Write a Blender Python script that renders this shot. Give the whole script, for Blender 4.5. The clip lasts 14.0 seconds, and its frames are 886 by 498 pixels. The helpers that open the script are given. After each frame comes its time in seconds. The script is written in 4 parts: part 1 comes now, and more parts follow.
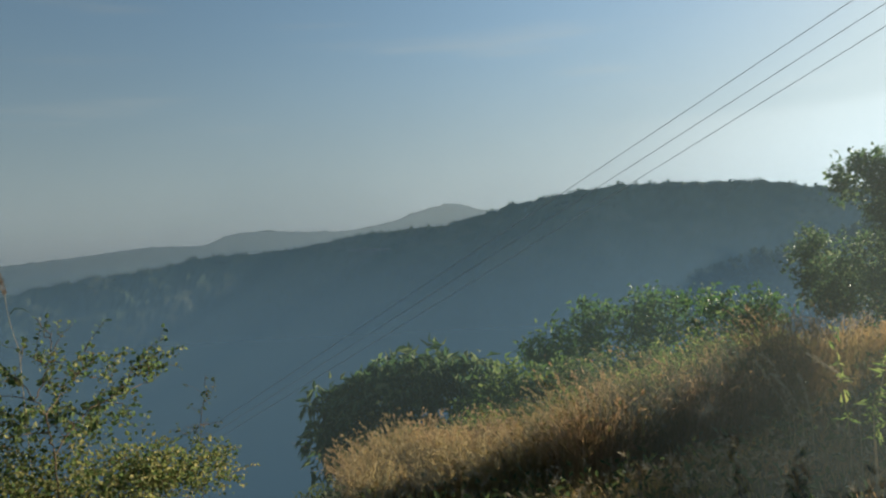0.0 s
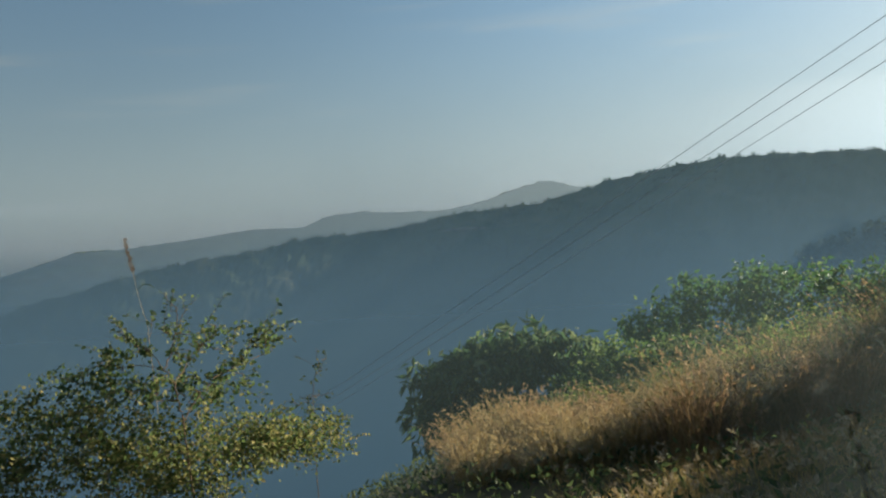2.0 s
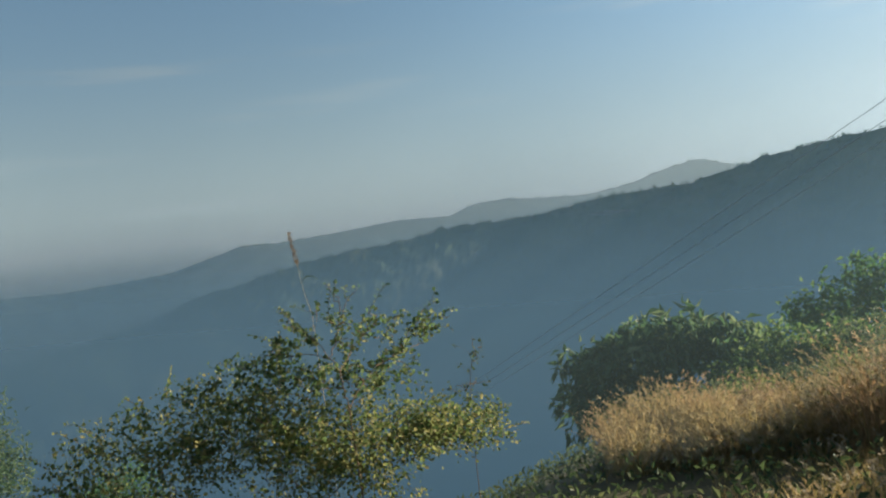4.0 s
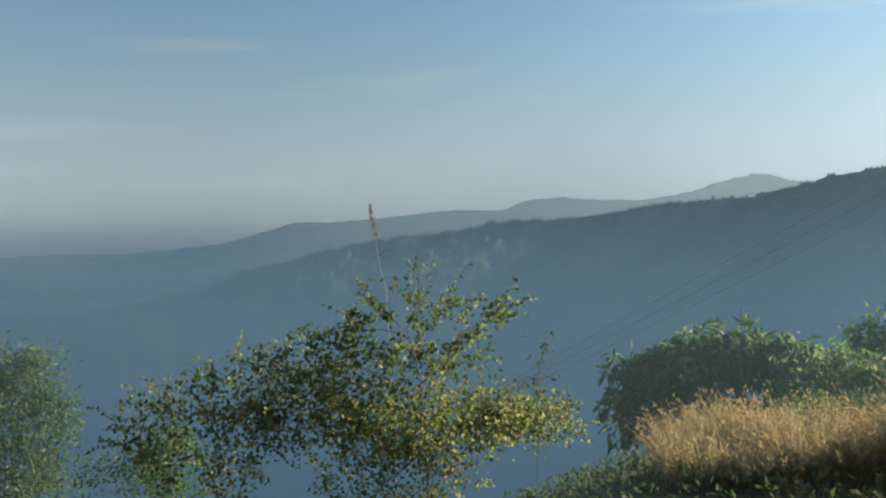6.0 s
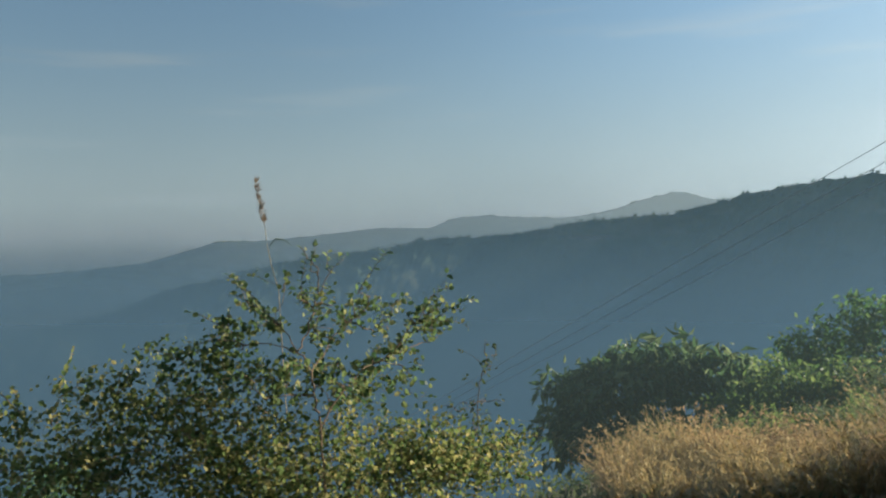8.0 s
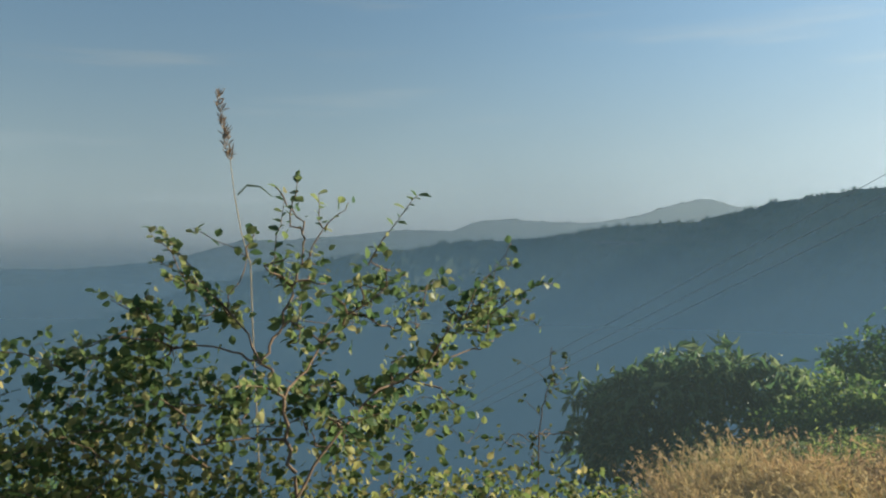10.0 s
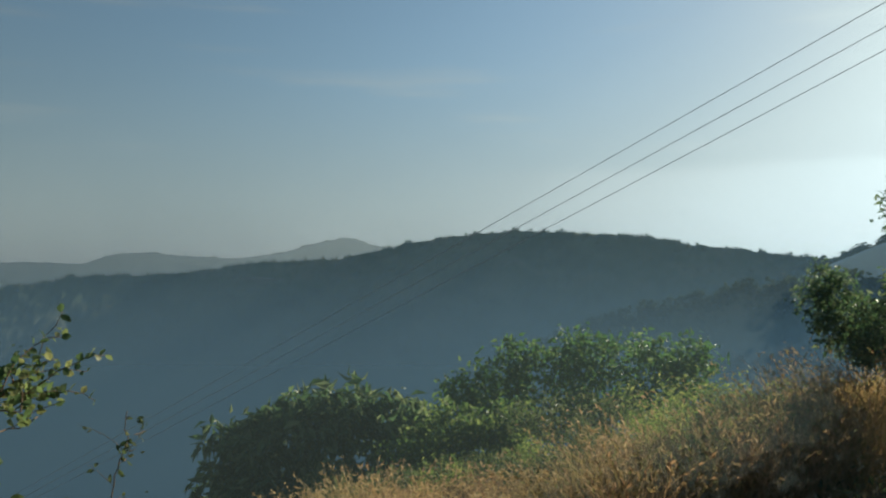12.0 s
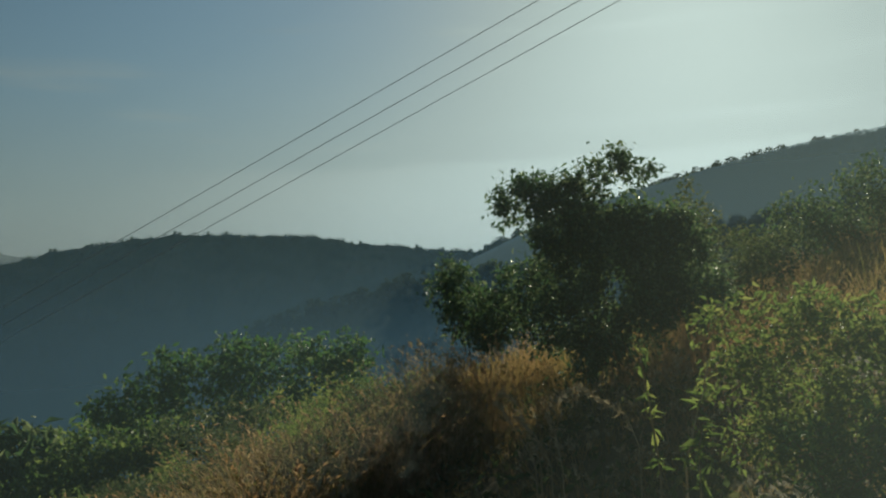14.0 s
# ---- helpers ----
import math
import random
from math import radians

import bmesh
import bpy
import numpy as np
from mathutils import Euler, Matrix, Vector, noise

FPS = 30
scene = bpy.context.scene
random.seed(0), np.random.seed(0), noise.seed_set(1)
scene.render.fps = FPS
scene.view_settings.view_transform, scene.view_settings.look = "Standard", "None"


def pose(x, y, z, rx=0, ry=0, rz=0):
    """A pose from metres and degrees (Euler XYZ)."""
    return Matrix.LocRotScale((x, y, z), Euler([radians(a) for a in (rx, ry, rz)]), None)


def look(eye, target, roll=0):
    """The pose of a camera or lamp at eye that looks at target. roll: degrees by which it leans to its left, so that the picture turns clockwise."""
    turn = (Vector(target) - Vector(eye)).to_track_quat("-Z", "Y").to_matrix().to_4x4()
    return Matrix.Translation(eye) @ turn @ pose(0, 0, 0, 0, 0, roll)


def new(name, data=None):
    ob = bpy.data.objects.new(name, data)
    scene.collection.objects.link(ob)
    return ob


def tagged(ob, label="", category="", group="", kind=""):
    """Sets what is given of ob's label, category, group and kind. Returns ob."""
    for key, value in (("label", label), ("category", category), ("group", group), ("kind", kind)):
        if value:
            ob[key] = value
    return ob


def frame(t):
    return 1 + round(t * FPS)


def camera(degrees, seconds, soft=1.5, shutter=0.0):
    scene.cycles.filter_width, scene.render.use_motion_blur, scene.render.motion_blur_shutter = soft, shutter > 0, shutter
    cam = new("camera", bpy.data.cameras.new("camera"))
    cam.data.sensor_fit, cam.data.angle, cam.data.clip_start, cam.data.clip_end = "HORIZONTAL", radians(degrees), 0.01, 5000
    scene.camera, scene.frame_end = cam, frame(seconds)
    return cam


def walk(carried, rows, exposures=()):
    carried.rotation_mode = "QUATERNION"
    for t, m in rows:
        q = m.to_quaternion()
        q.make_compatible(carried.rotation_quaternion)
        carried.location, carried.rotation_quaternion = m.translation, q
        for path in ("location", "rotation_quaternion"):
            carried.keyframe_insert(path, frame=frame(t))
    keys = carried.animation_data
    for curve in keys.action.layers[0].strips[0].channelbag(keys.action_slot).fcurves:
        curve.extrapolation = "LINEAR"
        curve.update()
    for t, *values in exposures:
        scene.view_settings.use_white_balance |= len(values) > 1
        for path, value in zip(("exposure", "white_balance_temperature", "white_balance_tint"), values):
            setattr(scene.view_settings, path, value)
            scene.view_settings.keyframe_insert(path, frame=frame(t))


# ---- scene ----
cam = camera(57.59, 14.0, soft=2.25)
ROWS = [
    (0, 0.0, 0.0, 1.5, 90.0, 3.5, 0.0),
    (0.5, -0.024, -0.007, 1.5, 89.76, 3.69, -0.37),
    (1, -0.051, -0.04, 1.503, 89.38, 3.96, 2.87),
    (1.5, -0.057, -0.04, 1.491, 89.22, 4.16, 4.74),
    (2, -0.062, -0.035, 1.475, 88.95, 4.36, 6.71),
    (2.5, -0.105, -0.018, 1.482, 89.03, 4.73, 8.62),
    (3, -0.093, 0.009, 1.498, 89.55, 5.47, 11.19),
    (3.5, -0.119, 0.009, 1.491, 89.43, 5.49, 13.58),
    (4, -0.124, 0.007, 1.483, 88.93, 6.1, 17.07),
    (6.5, -0.432, 0.195, 1.399, 88.52, 0.37, 20.28),
    (7, -0.484, 0.535, 1.354, 89.29, -0.37, 17.83),
    (7.5, -0.601, 0.854, 1.317, 90.75, -1.22, 14.59),
    (8, -0.717, 1.222, 1.262, 89.71, 1.53, 15.56),
    (10.5, -1.215, 2.534, 1.109, 90.1, 0.2, 17.34),
    (11, -1.208, 2.501, 1.145, 90.87, -2.04, 11.67),
    (11.5, -1.067, 2.476, 1.177, 92.26, -1.22, 1.38),
    (12, -0.928, 2.402, 1.214, 92.44, -0.1, -7.59),
    (12.5, -0.742, 2.416, 1.209, 92.13, 0.17, -17.39),
    (13, -0.543, 2.453, 1.22, 91.63, 0.41, -28.15),
    (13.5, -0.464, 2.49, 1.218, 91.55, 1.49, -32.73),
    (14, -0.488, 2.473, 1.227, 91.95, 2.98, -30.81),
]
EXPOSURES = [(0.0, 1.2, 6250, 1), (3.0, 1.42, 6150, 0), (6.5, 1.74, 6020, 1), (8.0, 1.5, 6050, 0), (10.5, 1.56, 6050, 0), (11.0, 1.64, 6050, -1), (11.5, 1.4, 6150, -1), (12.0, 1.04, 6250, -3), (12.5, 0.82, 6350, -5), (13.0, 0.52, 6400, -8), (14.0, 0.32, 6450, -11)]
walk(cam, [(t, pose(x, y, z, rx, ry, rz)) for t, x, y, z, rx, ry, rz in ROWS], EXPOSURES)

# ---- sky and sun ----
SUN_AZ, SUN_EL = 50.5, 20.0
world = bpy.data.worlds.new("world")
scene.world = world
world.use_nodes = True
wn, wl = world.node_tree.nodes, world.node_tree.links
wn.clear()
sky = wn.new("ShaderNodeTexSky")
sky.sky_type = "NISHITA"
sky.sun_disc = False
sky.sun_elevation, sky.sun_rotation = radians(SUN_EL), radians(SUN_AZ)
sky.air_density, sky.dust_density, sky.ozone_density = 1.0, 0.5, 1.5
back = wn.new("ShaderNodeBackground")
back.inputs["Strength"].default_value = 0.05
wout = wn.new("ShaderNodeOutputWorld")
# thin high cloud: streaks and one long flat bank low in the sky
wtc = wn.new("ShaderNodeTexCoord")
wmap = wn.new("ShaderNodeMapping")
wmap.inputs["Scale"].default_value = (1.6, 1.6, 22.0)
wmap.inputs["Rotation"].default_value = (0.0, radians(2.0), 0.0)
wl.new(wtc.outputs["Generated"], wmap.inputs["Vector"])
streak = wn.new("ShaderNodeTexNoise")
streak.inputs["Scale"].default_value, streak.inputs["Detail"].default_value = 1.7, 5.0
wl.new(wmap.outputs["Vector"], streak.inputs["Vector"])
wisp = wn.new("ShaderNodeMapRange")
wisp.interpolation_type = "SMOOTHSTEP"
wisp.inputs["From Min"].default_value, wisp.inputs["From Max"].default_value, wisp.inputs["To Max"].default_value = 0.55, 0.80, 0.32
wl.new(streak.outputs["Fac"], wisp.inputs["Value"])
wsep = wn.new("ShaderNodeSeparateXYZ")
wl.new(wtc.outputs["Generated"], wsep.inputs["Vector"])
bank_noise = wn.new("ShaderNodeTexNoise")
bank_noise.inputs["Scale"].default_value, bank_noise.inputs["Detail"].default_value = 5.0, 6.0
wl.new(wtc.outputs["Generated"], bank_noise.inputs["Vector"])
wave = wn.new("ShaderNodeMath")
wave.operation = "MULTIPLY_ADD"
wave.inputs[1].default_value = 0.022
wl.new(bank_noise.outputs["Fac"], wave.inputs[0])
wl.new(wsep.outputs["Z"], wave.inputs[2])
bank = wn.new("ShaderNodeMapRange")
bank.interpolation_type = "SMOOTHSTEP"
bank.inputs["From Min"].default_value, bank.inputs["From Max"].default_value = 0.155, 0.141
wl.new(wave.outputs[0], bank.inputs["Value"])
east = wn.new("ShaderNodeMapRange")
east.interpolation_type = "SMOOTHSTEP"
east.inputs["From Min"].default_value, east.inputs["From Max"].default_value, east.inputs["To Max"].default_value = 0.10, 0.50, 0.34
wl.new(wsep.outputs["X"], east.inputs["Value"])
bank_part = wn.new("ShaderNodeMath")
bank_part.operation = "MULTIPLY"
wl.new(bank.outputs[0], bank_part.inputs[0])
wl.new(east.outputs[0], bank_part.inputs[1])
cover = wn.new("ShaderNodeMath")
cover.operation = "MAXIMUM"
wl.new(wisp.outputs[0], cover.inputs[0])
wl.new(bank_part.outputs[0], cover.inputs[1])
grey = wn.new("ShaderNodeRGBToBW")
wl.new(sky.outputs["Color"], grey.inputs[0])
lift = wn.new("ShaderNodeVectorMath")
lift.operation = "MULTIPLY"
lift.inputs[1].default_value = (1.58, 1.53, 1.44)
wl.new(grey.outputs[0], lift.inputs[0])
cloudy = wn.new("ShaderNodeMix")
cloudy.data_type = "RGBA"
wl.new(cover.outputs[0], cloudy.inputs[0])
wl.new(sky.outputs["Color"], cloudy.inputs[6])
wl.new(lift.outputs[0], cloudy.inputs[7])
# dusty air greys the sky towards the horizon
low = wn.new("ShaderNodeMapRange")
low.interpolation_type = "SMOOTHSTEP"
low.inputs["From Min"].default_value, low.inputs["From Max"].default_value, low.inputs["To Max"].default_value = 0.33, -0.02, 0.85
wl.new(wsep.outputs["Z"], low.inputs["Value"])
grey2 = wn.new("ShaderNodeRGBToBW")
wl.new(cloudy.outputs[2], grey2.inputs[0])
dull = wn.new("ShaderNodeVectorMath")
dull.operation = "MULTIPLY"
dull.inputs[1].default_value = (0.83, 0.88, 0.97)
wl.new(grey2.outputs[0], dull.inputs[0])
dusty = wn.new("ShaderNodeMix")
dusty.data_type = "RGBA"
wl.new(low.outputs[0], dusty.inputs[0])
wl.new(cloudy.outputs[2], dusty.inputs[6])
wl.new(dull.outputs[0], dusty.inputs[7])
# darkening put into the sky colour towards the left, away from the sun
aside = wn.new("ShaderNodeMapRange")
aside.interpolation_type = "SMOOTHSTEP"
aside.inputs["From Min"].default_value, aside.inputs["From Max"].default_value, aside.inputs["To Min"].default_value = -0.50, 0.55, 0.73
wl.new(wsep.outputs["X"], aside.inputs["Value"])
# compresses the brightest sky round the sun and turns its colour near white
bright = wn.new("ShaderNodeRGBToBW")
wl.new(dusty.outputs[2], bright.inputs[0])
above = wn.new("ShaderNodeMath")
above.operation = "MAXIMUM"
above.inputs[1].default_value = 4.0
wl.new(bright.outputs[0], above.inputs[0])
tone_down = wn.new("ShaderNodeMath")
tone_down.operation = "MULTIPLY_ADD"
tone_down.inputs[1].default_value, tone_down.inputs[2].default_value = 0.045 / 1.18, 1.0 / 1.18
wl.new(above.outputs[0], tone_down.inputs[0])
share = wn.new("ShaderNodeMath")
share.operation = "DIVIDE"
wl.new(aside.outputs[0], share.inputs[0])
wl.new(tone_down.outputs[0], share.inputs[1])
toned_sky = wn.new("ShaderNodeVectorMath")
toned_sky.operation = "SCALE"
glare = wn.new("ShaderNodeMapRange")
glare.interpolation_type = "SMOOTHSTEP"
glare.inputs["From Min"].default_value, glare.inputs["From Max"].default_value, glare.inputs["To Max"].default_value = 4.0, 12.0, 0.85
wl.new(bright.outputs[0], glare.inputs["Value"])
pale = wn.new("ShaderNodeVectorMath")
pale.operation = "MULTIPLY"
pale.inputs[1].default_value = (0.93, 1.02, 1.08)
wl.new(bright.outputs[0], pale.inputs[0])
milky = wn.new("ShaderNodeMix")
milky.data_type = "RGBA"
wl.new(glare.outputs[0], milky.inputs[0])
wl.new(dusty.outputs[2], milky.inputs[6])
wl.new(pale.outputs[0], milky.inputs[7])
wl.new(milky.outputs[2], toned_sky.inputs[0])
wl.new(share.outputs[0], toned_sky.inputs["Scale"])
wl.new(toned_sky.outputs[0], back.inputs["Color"])
wl.new(back.outputs["Background"], wout.inputs["Surface"])

sun = new("sun", bpy.data.lights.new("sun", "SUN"))
sun.data.energy, sun.data.angle, sun.data.color = 4.1, radians(0.6), (1.0, 0.86, 0.68)
a, e = radians(SUN_AZ), radians(SUN_EL)
sun.matrix_world = look((math.sin(a) * math.cos(e) * 60, math.cos(a) * math.cos(e) * 60, math.sin(e) * 60), (0, 0, 0))


# ---- materials ----
def material(name):
    m = bpy.data.materials.new(name)
    m.use_nodes = True
    nt = m.node_tree
    nt.nodes.clear()
    return m, nt, nt.nodes.new("ShaderNodeOutputMaterial")


def node(nt, kind, values=(), **props):
    n = nt.nodes.new(kind)
    for key, value in props.items():
        setattr(n, key, value)
    for key, value in dict(values).items():
        if isinstance(value, bpy.types.NodeSocket):
            nt.links.new(value, n.inputs[key])
        else:
            n.inputs[key].default_value = value
    return n


def ramp(nt, fac, stops):
    n = nt.nodes.new("ShaderNodeValToRGB")
    els = n.color_ramp.elements
    while len(els) < len(stops):
        els.new(0.5)
    for el, (p, c) in zip(els, stops):
        el.position, el.color = p, (*c, 1)
    nt.links.new(fac, n.inputs["Fac"])
    return n.outputs["Color"]


def foliage(name, stops, through_light=0.35, rough=0.45, patch=0.0, patch_colour=(0.3, 0.15, 0.05), patch_size=0.4, shine=0.14):
    """Leaves: each takes its own shade; light shines through; patches of another colour where the plant is dry."""
    m, nt, out = material(name)
    geo = node(nt, "ShaderNodeNewGeometry")
    info = node(nt, "ShaderNodeObjectInfo")
    add = node(nt, "ShaderNodeMath", {0: geo.outputs["Random Per Island"], 1: info.outputs["Random"]}, operation="ADD")
    own = node(nt, "ShaderNodeMath", {0: add.outputs[0]}, operation="FRACT")
    col = ramp(nt, own.outputs[0], stops)
    pos = node(nt, "ShaderNodeTexCoord")
    if patch:
        nz = node(nt, "ShaderNodeTexNoise", {"Vector": pos.outputs["Object"], "Scale": patch_size, "Detail": 3.0})
        mr = node(nt, "ShaderNodeMapRange", {"Value": nz.outputs["Fac"], "From Min": 0.42, "From Max": 0.62, "To Min": 0.0, "To Max": patch})
        mx = node(nt, "ShaderNodeMix", {0: mr.outputs["Result"], 6: col, 7: (*patch_colour, 1)}, data_type="RGBA")
        col = mx.outputs[2]
    nz2 = node(nt, "ShaderNodeTexNoise", {"Vector": pos.outputs["Object"], "Scale": 60.0, "Detail": 2.0})
    mr2 = node(nt, "ShaderNodeMapRange", {"Value": nz2.outputs["Fac"], "To Min": 0.7, "To Max": 1.3})
    mul = node(nt, "ShaderNodeMix", {0: 1.0, 6: col, 7: mr2.outputs["Result"]}, data_type="RGBA", blend_type="MULTIPLY")
    col = mul.outputs[2]
    bsdf = node(nt, "ShaderNodeBsdfPrincipled", {"Base Color": col, "Roughness": rough, "Specular IOR Level": shine})
    tr = node(nt, "ShaderNodeBsdfTranslucent", {"Color": col})
    mix = node(nt, "ShaderNodeMixShader", {0: through_light, 1: bsdf.outputs[0], 2: tr.outputs[0]})
    nt.links.new(mix.outputs[0], out.inputs["Surface"])
    return m


def rough_surface(name, stops, scale, detail=6.0, rough=0.9, bump=0.4, bump_scale=None, bump_distance=0.02):
    m, nt, out = material(name)
    pos = node(nt, "ShaderNodeTexCoord")
    nz = node(nt, "ShaderNodeTexNoise", {"Vector": pos.outputs["Object"], "Scale": scale, "Detail": detail, "Roughness": 0.65})
    col = ramp(nt, nz.outputs["Fac"], stops)
    nb = node(nt, "ShaderNodeTexNoise", {"Vector": pos.outputs["Object"], "Scale": bump_scale or scale * 6, "Detail": 5.0})
    bp = node(nt, "ShaderNodeBump", {"Height": nb.outputs["Fac"], "Strength": bump, "Distance": bump_distance})
    bsdf = node(nt, "ShaderNodeBsdfPrincipled", {"Base Color": col, "Roughness": rough, "Normal": bp.outputs[0], "Specular IOR Level": 0.2})
    nt.links.new(bsdf.outputs[0], out.inputs["Surface"])
    return m


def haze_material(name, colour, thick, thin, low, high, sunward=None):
    """A see-through sheet tinted as hazy air: scatters part of the light both ways, denser low in the valley."""
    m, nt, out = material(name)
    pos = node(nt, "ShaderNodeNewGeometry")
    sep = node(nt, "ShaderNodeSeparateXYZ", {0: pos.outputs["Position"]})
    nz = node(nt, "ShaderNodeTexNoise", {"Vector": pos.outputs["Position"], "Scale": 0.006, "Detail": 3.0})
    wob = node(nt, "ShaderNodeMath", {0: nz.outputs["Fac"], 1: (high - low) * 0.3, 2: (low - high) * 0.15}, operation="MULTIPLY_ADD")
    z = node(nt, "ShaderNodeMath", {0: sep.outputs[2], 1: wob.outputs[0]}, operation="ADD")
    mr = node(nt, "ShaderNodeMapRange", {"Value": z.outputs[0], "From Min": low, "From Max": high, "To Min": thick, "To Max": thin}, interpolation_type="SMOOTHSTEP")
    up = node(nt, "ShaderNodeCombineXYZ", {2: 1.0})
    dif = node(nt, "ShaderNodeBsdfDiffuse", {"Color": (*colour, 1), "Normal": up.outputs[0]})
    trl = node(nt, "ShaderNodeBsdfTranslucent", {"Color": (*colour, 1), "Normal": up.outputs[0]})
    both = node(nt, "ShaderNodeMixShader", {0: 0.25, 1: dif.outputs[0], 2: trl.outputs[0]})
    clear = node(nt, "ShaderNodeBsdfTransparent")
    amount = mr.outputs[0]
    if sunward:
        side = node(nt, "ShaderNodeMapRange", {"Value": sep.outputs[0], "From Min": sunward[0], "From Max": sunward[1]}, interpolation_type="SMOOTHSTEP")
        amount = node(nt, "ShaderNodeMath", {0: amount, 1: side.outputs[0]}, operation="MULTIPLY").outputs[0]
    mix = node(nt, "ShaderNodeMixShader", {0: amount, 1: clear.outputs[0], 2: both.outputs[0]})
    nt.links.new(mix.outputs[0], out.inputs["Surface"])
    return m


BARK = rough_surface("bark", [(0.3, (0.05, 0.035, 0.025)), (0.7, (0.16, 0.12, 0.08))], 30, bump_distance=0.004)
TWIG = rough_surface("twig", [(0.3, (0.09, 0.06, 0.04)), (0.7, (0.22, 0.15, 0.095))], 40, bump_distance=0.002)
SOIL = rough_surface("soil", [(0.3, (0.07, 0.06, 0.03)), (0.5, (0.13, 0.10, 0.05)), (0.7, (0.06, 0.075, 0.03))], 0.8, bump_scale=9, bump_distance=0.05)
FOREST = rough_surface("forest", [(0.32, (0.03, 0.05, 0.028)), (0.48, (0.07, 0.095, 0.05)), (0.58, (0.115, 0.125, 0.07)), (0.74, (0.16, 0.15, 0.10))], 0.014, detail=9, bump_scale=0.12, bump_distance=2.0, bump=0.6)
BUSH_LEAF = foliage("bush_leaf", [(0.0, (0.05, 0.09, 0.04)), (0.4, (0.12, 0.175, 0.065)), (0.8, (0.22, 0.25, 0.09)), (1.0, (0.33, 0.30, 0.14))], 0.6, 0.42, shine=0.2)
LOW_LEAF = foliage("low_leaf", [(0.0, (0.06, 0.10, 0.035)), (0.4, (0.14, 0.18, 0.06)), (0.75, (0.25, 0.25, 0.085)), (1.0, (0.42, 0.35, 0.15))], 0.62, 0.45)
WOODS = foliage("woods", [(0.0, (0.03, 0.05, 0.026)), (1.0, (0.085, 0.105, 0.05))], 0.2, 0.9)
DARK_LEAF = foliage("dark_leaf", [(0.0, (0.035, 0.07, 0.03)), (0.55, (0.085, 0.145, 0.06)), (1.0, (0.20, 0.235, 0.115))], 0.5, 0.45, shine=0.2)
GREEN_LEAF = foliage("green_leaf", [(0.0, (0.045, 0.10, 0.035)), (0.6, (0.085, 0.17, 0.05)), (1.0, (0.17, 0.23, 0.075))], 0.55, 0.45)
LIME_LEAF = foliage("lime_leaf", [(0.0, (0.06, 0.11, 0.03)), (0.6, (0.125, 0.185, 0.05)), (1.0, (0.22, 0.26, 0.08))], 0.55, 0.5)
YELLOW_LEAF = foliage("yellow_leaf", [(0.0, (0.10, 0.155, 0.04)), (0.6, (0.185, 0.24, 0.065)), (1.0, (0.32, 0.33, 0.10))], 0.6, 0.55)
OLIVE_LEAF = foliage("olive_leaf", [(0.0, (0.05, 0.075, 0.03)), (0.6, (0.10, 0.13, 0.05)), (1.0, (0.18, 0.18, 0.08))], 0.45, 0.5)
DRY_GRASS = foliage("dry_grass", [(0.0, (0.17, 0.18, 0.05)), (0.3, (0.33, 0.27, 0.09)), (0.65, (0.42, 0.27, 0.11)), (1.0, (0.48, 0.36, 0.18))], 0.5, 0.6, 0.65, (0.43, 0.24, 0.12), 0.6)
GREEN_GRASS = foliage("green_grass", [(0.0, (0.09, 0.13, 0.035)), (0.6, (0.18, 0.20, 0.065)), (1.0, (0.34, 0.29, 0.12))], 0.5, 0.6, 0.7, (0.33, 0.19, 0.10), 0.8)
RUST_GRASS = foliage("rust_grass", [(0.0, (0.13, 0.14, 0.05)), (0.35, (0.30, 0.19, 0.09)), (0.7, (0.42, 0.25, 0.13)), (1.0, (0.50, 0.36, 0.20))], 0.5, 0.65, 0.5, (0.17, 0.18, 0.06), 1.1)
GOLD = foliage("gold_heads", [(0.0, (0.28, 0.21, 0.085)), (0.6, (0.43, 0.31, 0.14)), (1.0, (0.50, 0.40, 0.22))], 0.45, 0.7, 0.6, (0.44, 0.27, 0.15), 0.6)
STRAW = foliage("straw", [(0.0, (0.35, 0.27, 0.16)), (1.0, (0.55, 0.45, 0.30))], 0.3, 0.6)
PLUME = foliage("plume", [(0.0, (0.18, 0.13, 0.09)), (1.0, (0.42, 0.33, 0.24))], 0.4, 0.7)
WIRE = rough_surface("wire", [(0.3, (0.22, 0.22, 0.22)), (0.7, (0.32, 0.32, 0.32))], 3, rough=0.5)
CLIFF = rough_surface("cliff", [(0.3, (0.14, 0.13, 0.10)), (0.7, (0.27, 0.24, 0.19))], 0.15, bump_distance=0.5)
STONE = rough_surface("stone", [(0.3, (0.4, 0.38, 0.35)), (0.7, (0.6, 0.58, 0.54))], 4)


# ---- building tools ----
def mesh_object(name, verts, faces, mat, parent=None, label="", smooth=False):
    me = bpy.data.meshes.new(name)
    me.from_pydata([tuple(v) for v in np.asarray(verts, float).tolist()], [], faces)
    me.materials.append(mat)
    if smooth:
        me.polygons.foreach_set("use_smooth", [True] * len(me.polygons))
    me.update()
    ob = new(name, me)
    if parent is not None:
        ob.parent = parent
    if label:
        ob["label"] = label
    return ob


def thing(name, at, label, category, group="", kind=""):
    ob = new(name)
    ob.empty_display_size = 0.1
    ob.location = at
    return tagged(ob, label, category, group, kind)


def settle(parent):
    """Part meshes are drawn in world metres; bring them under their thing's base."""
    for ch in parent.children:
        ch.matrix_parent_inverse = Matrix.Translation(-Vector(parent.location))


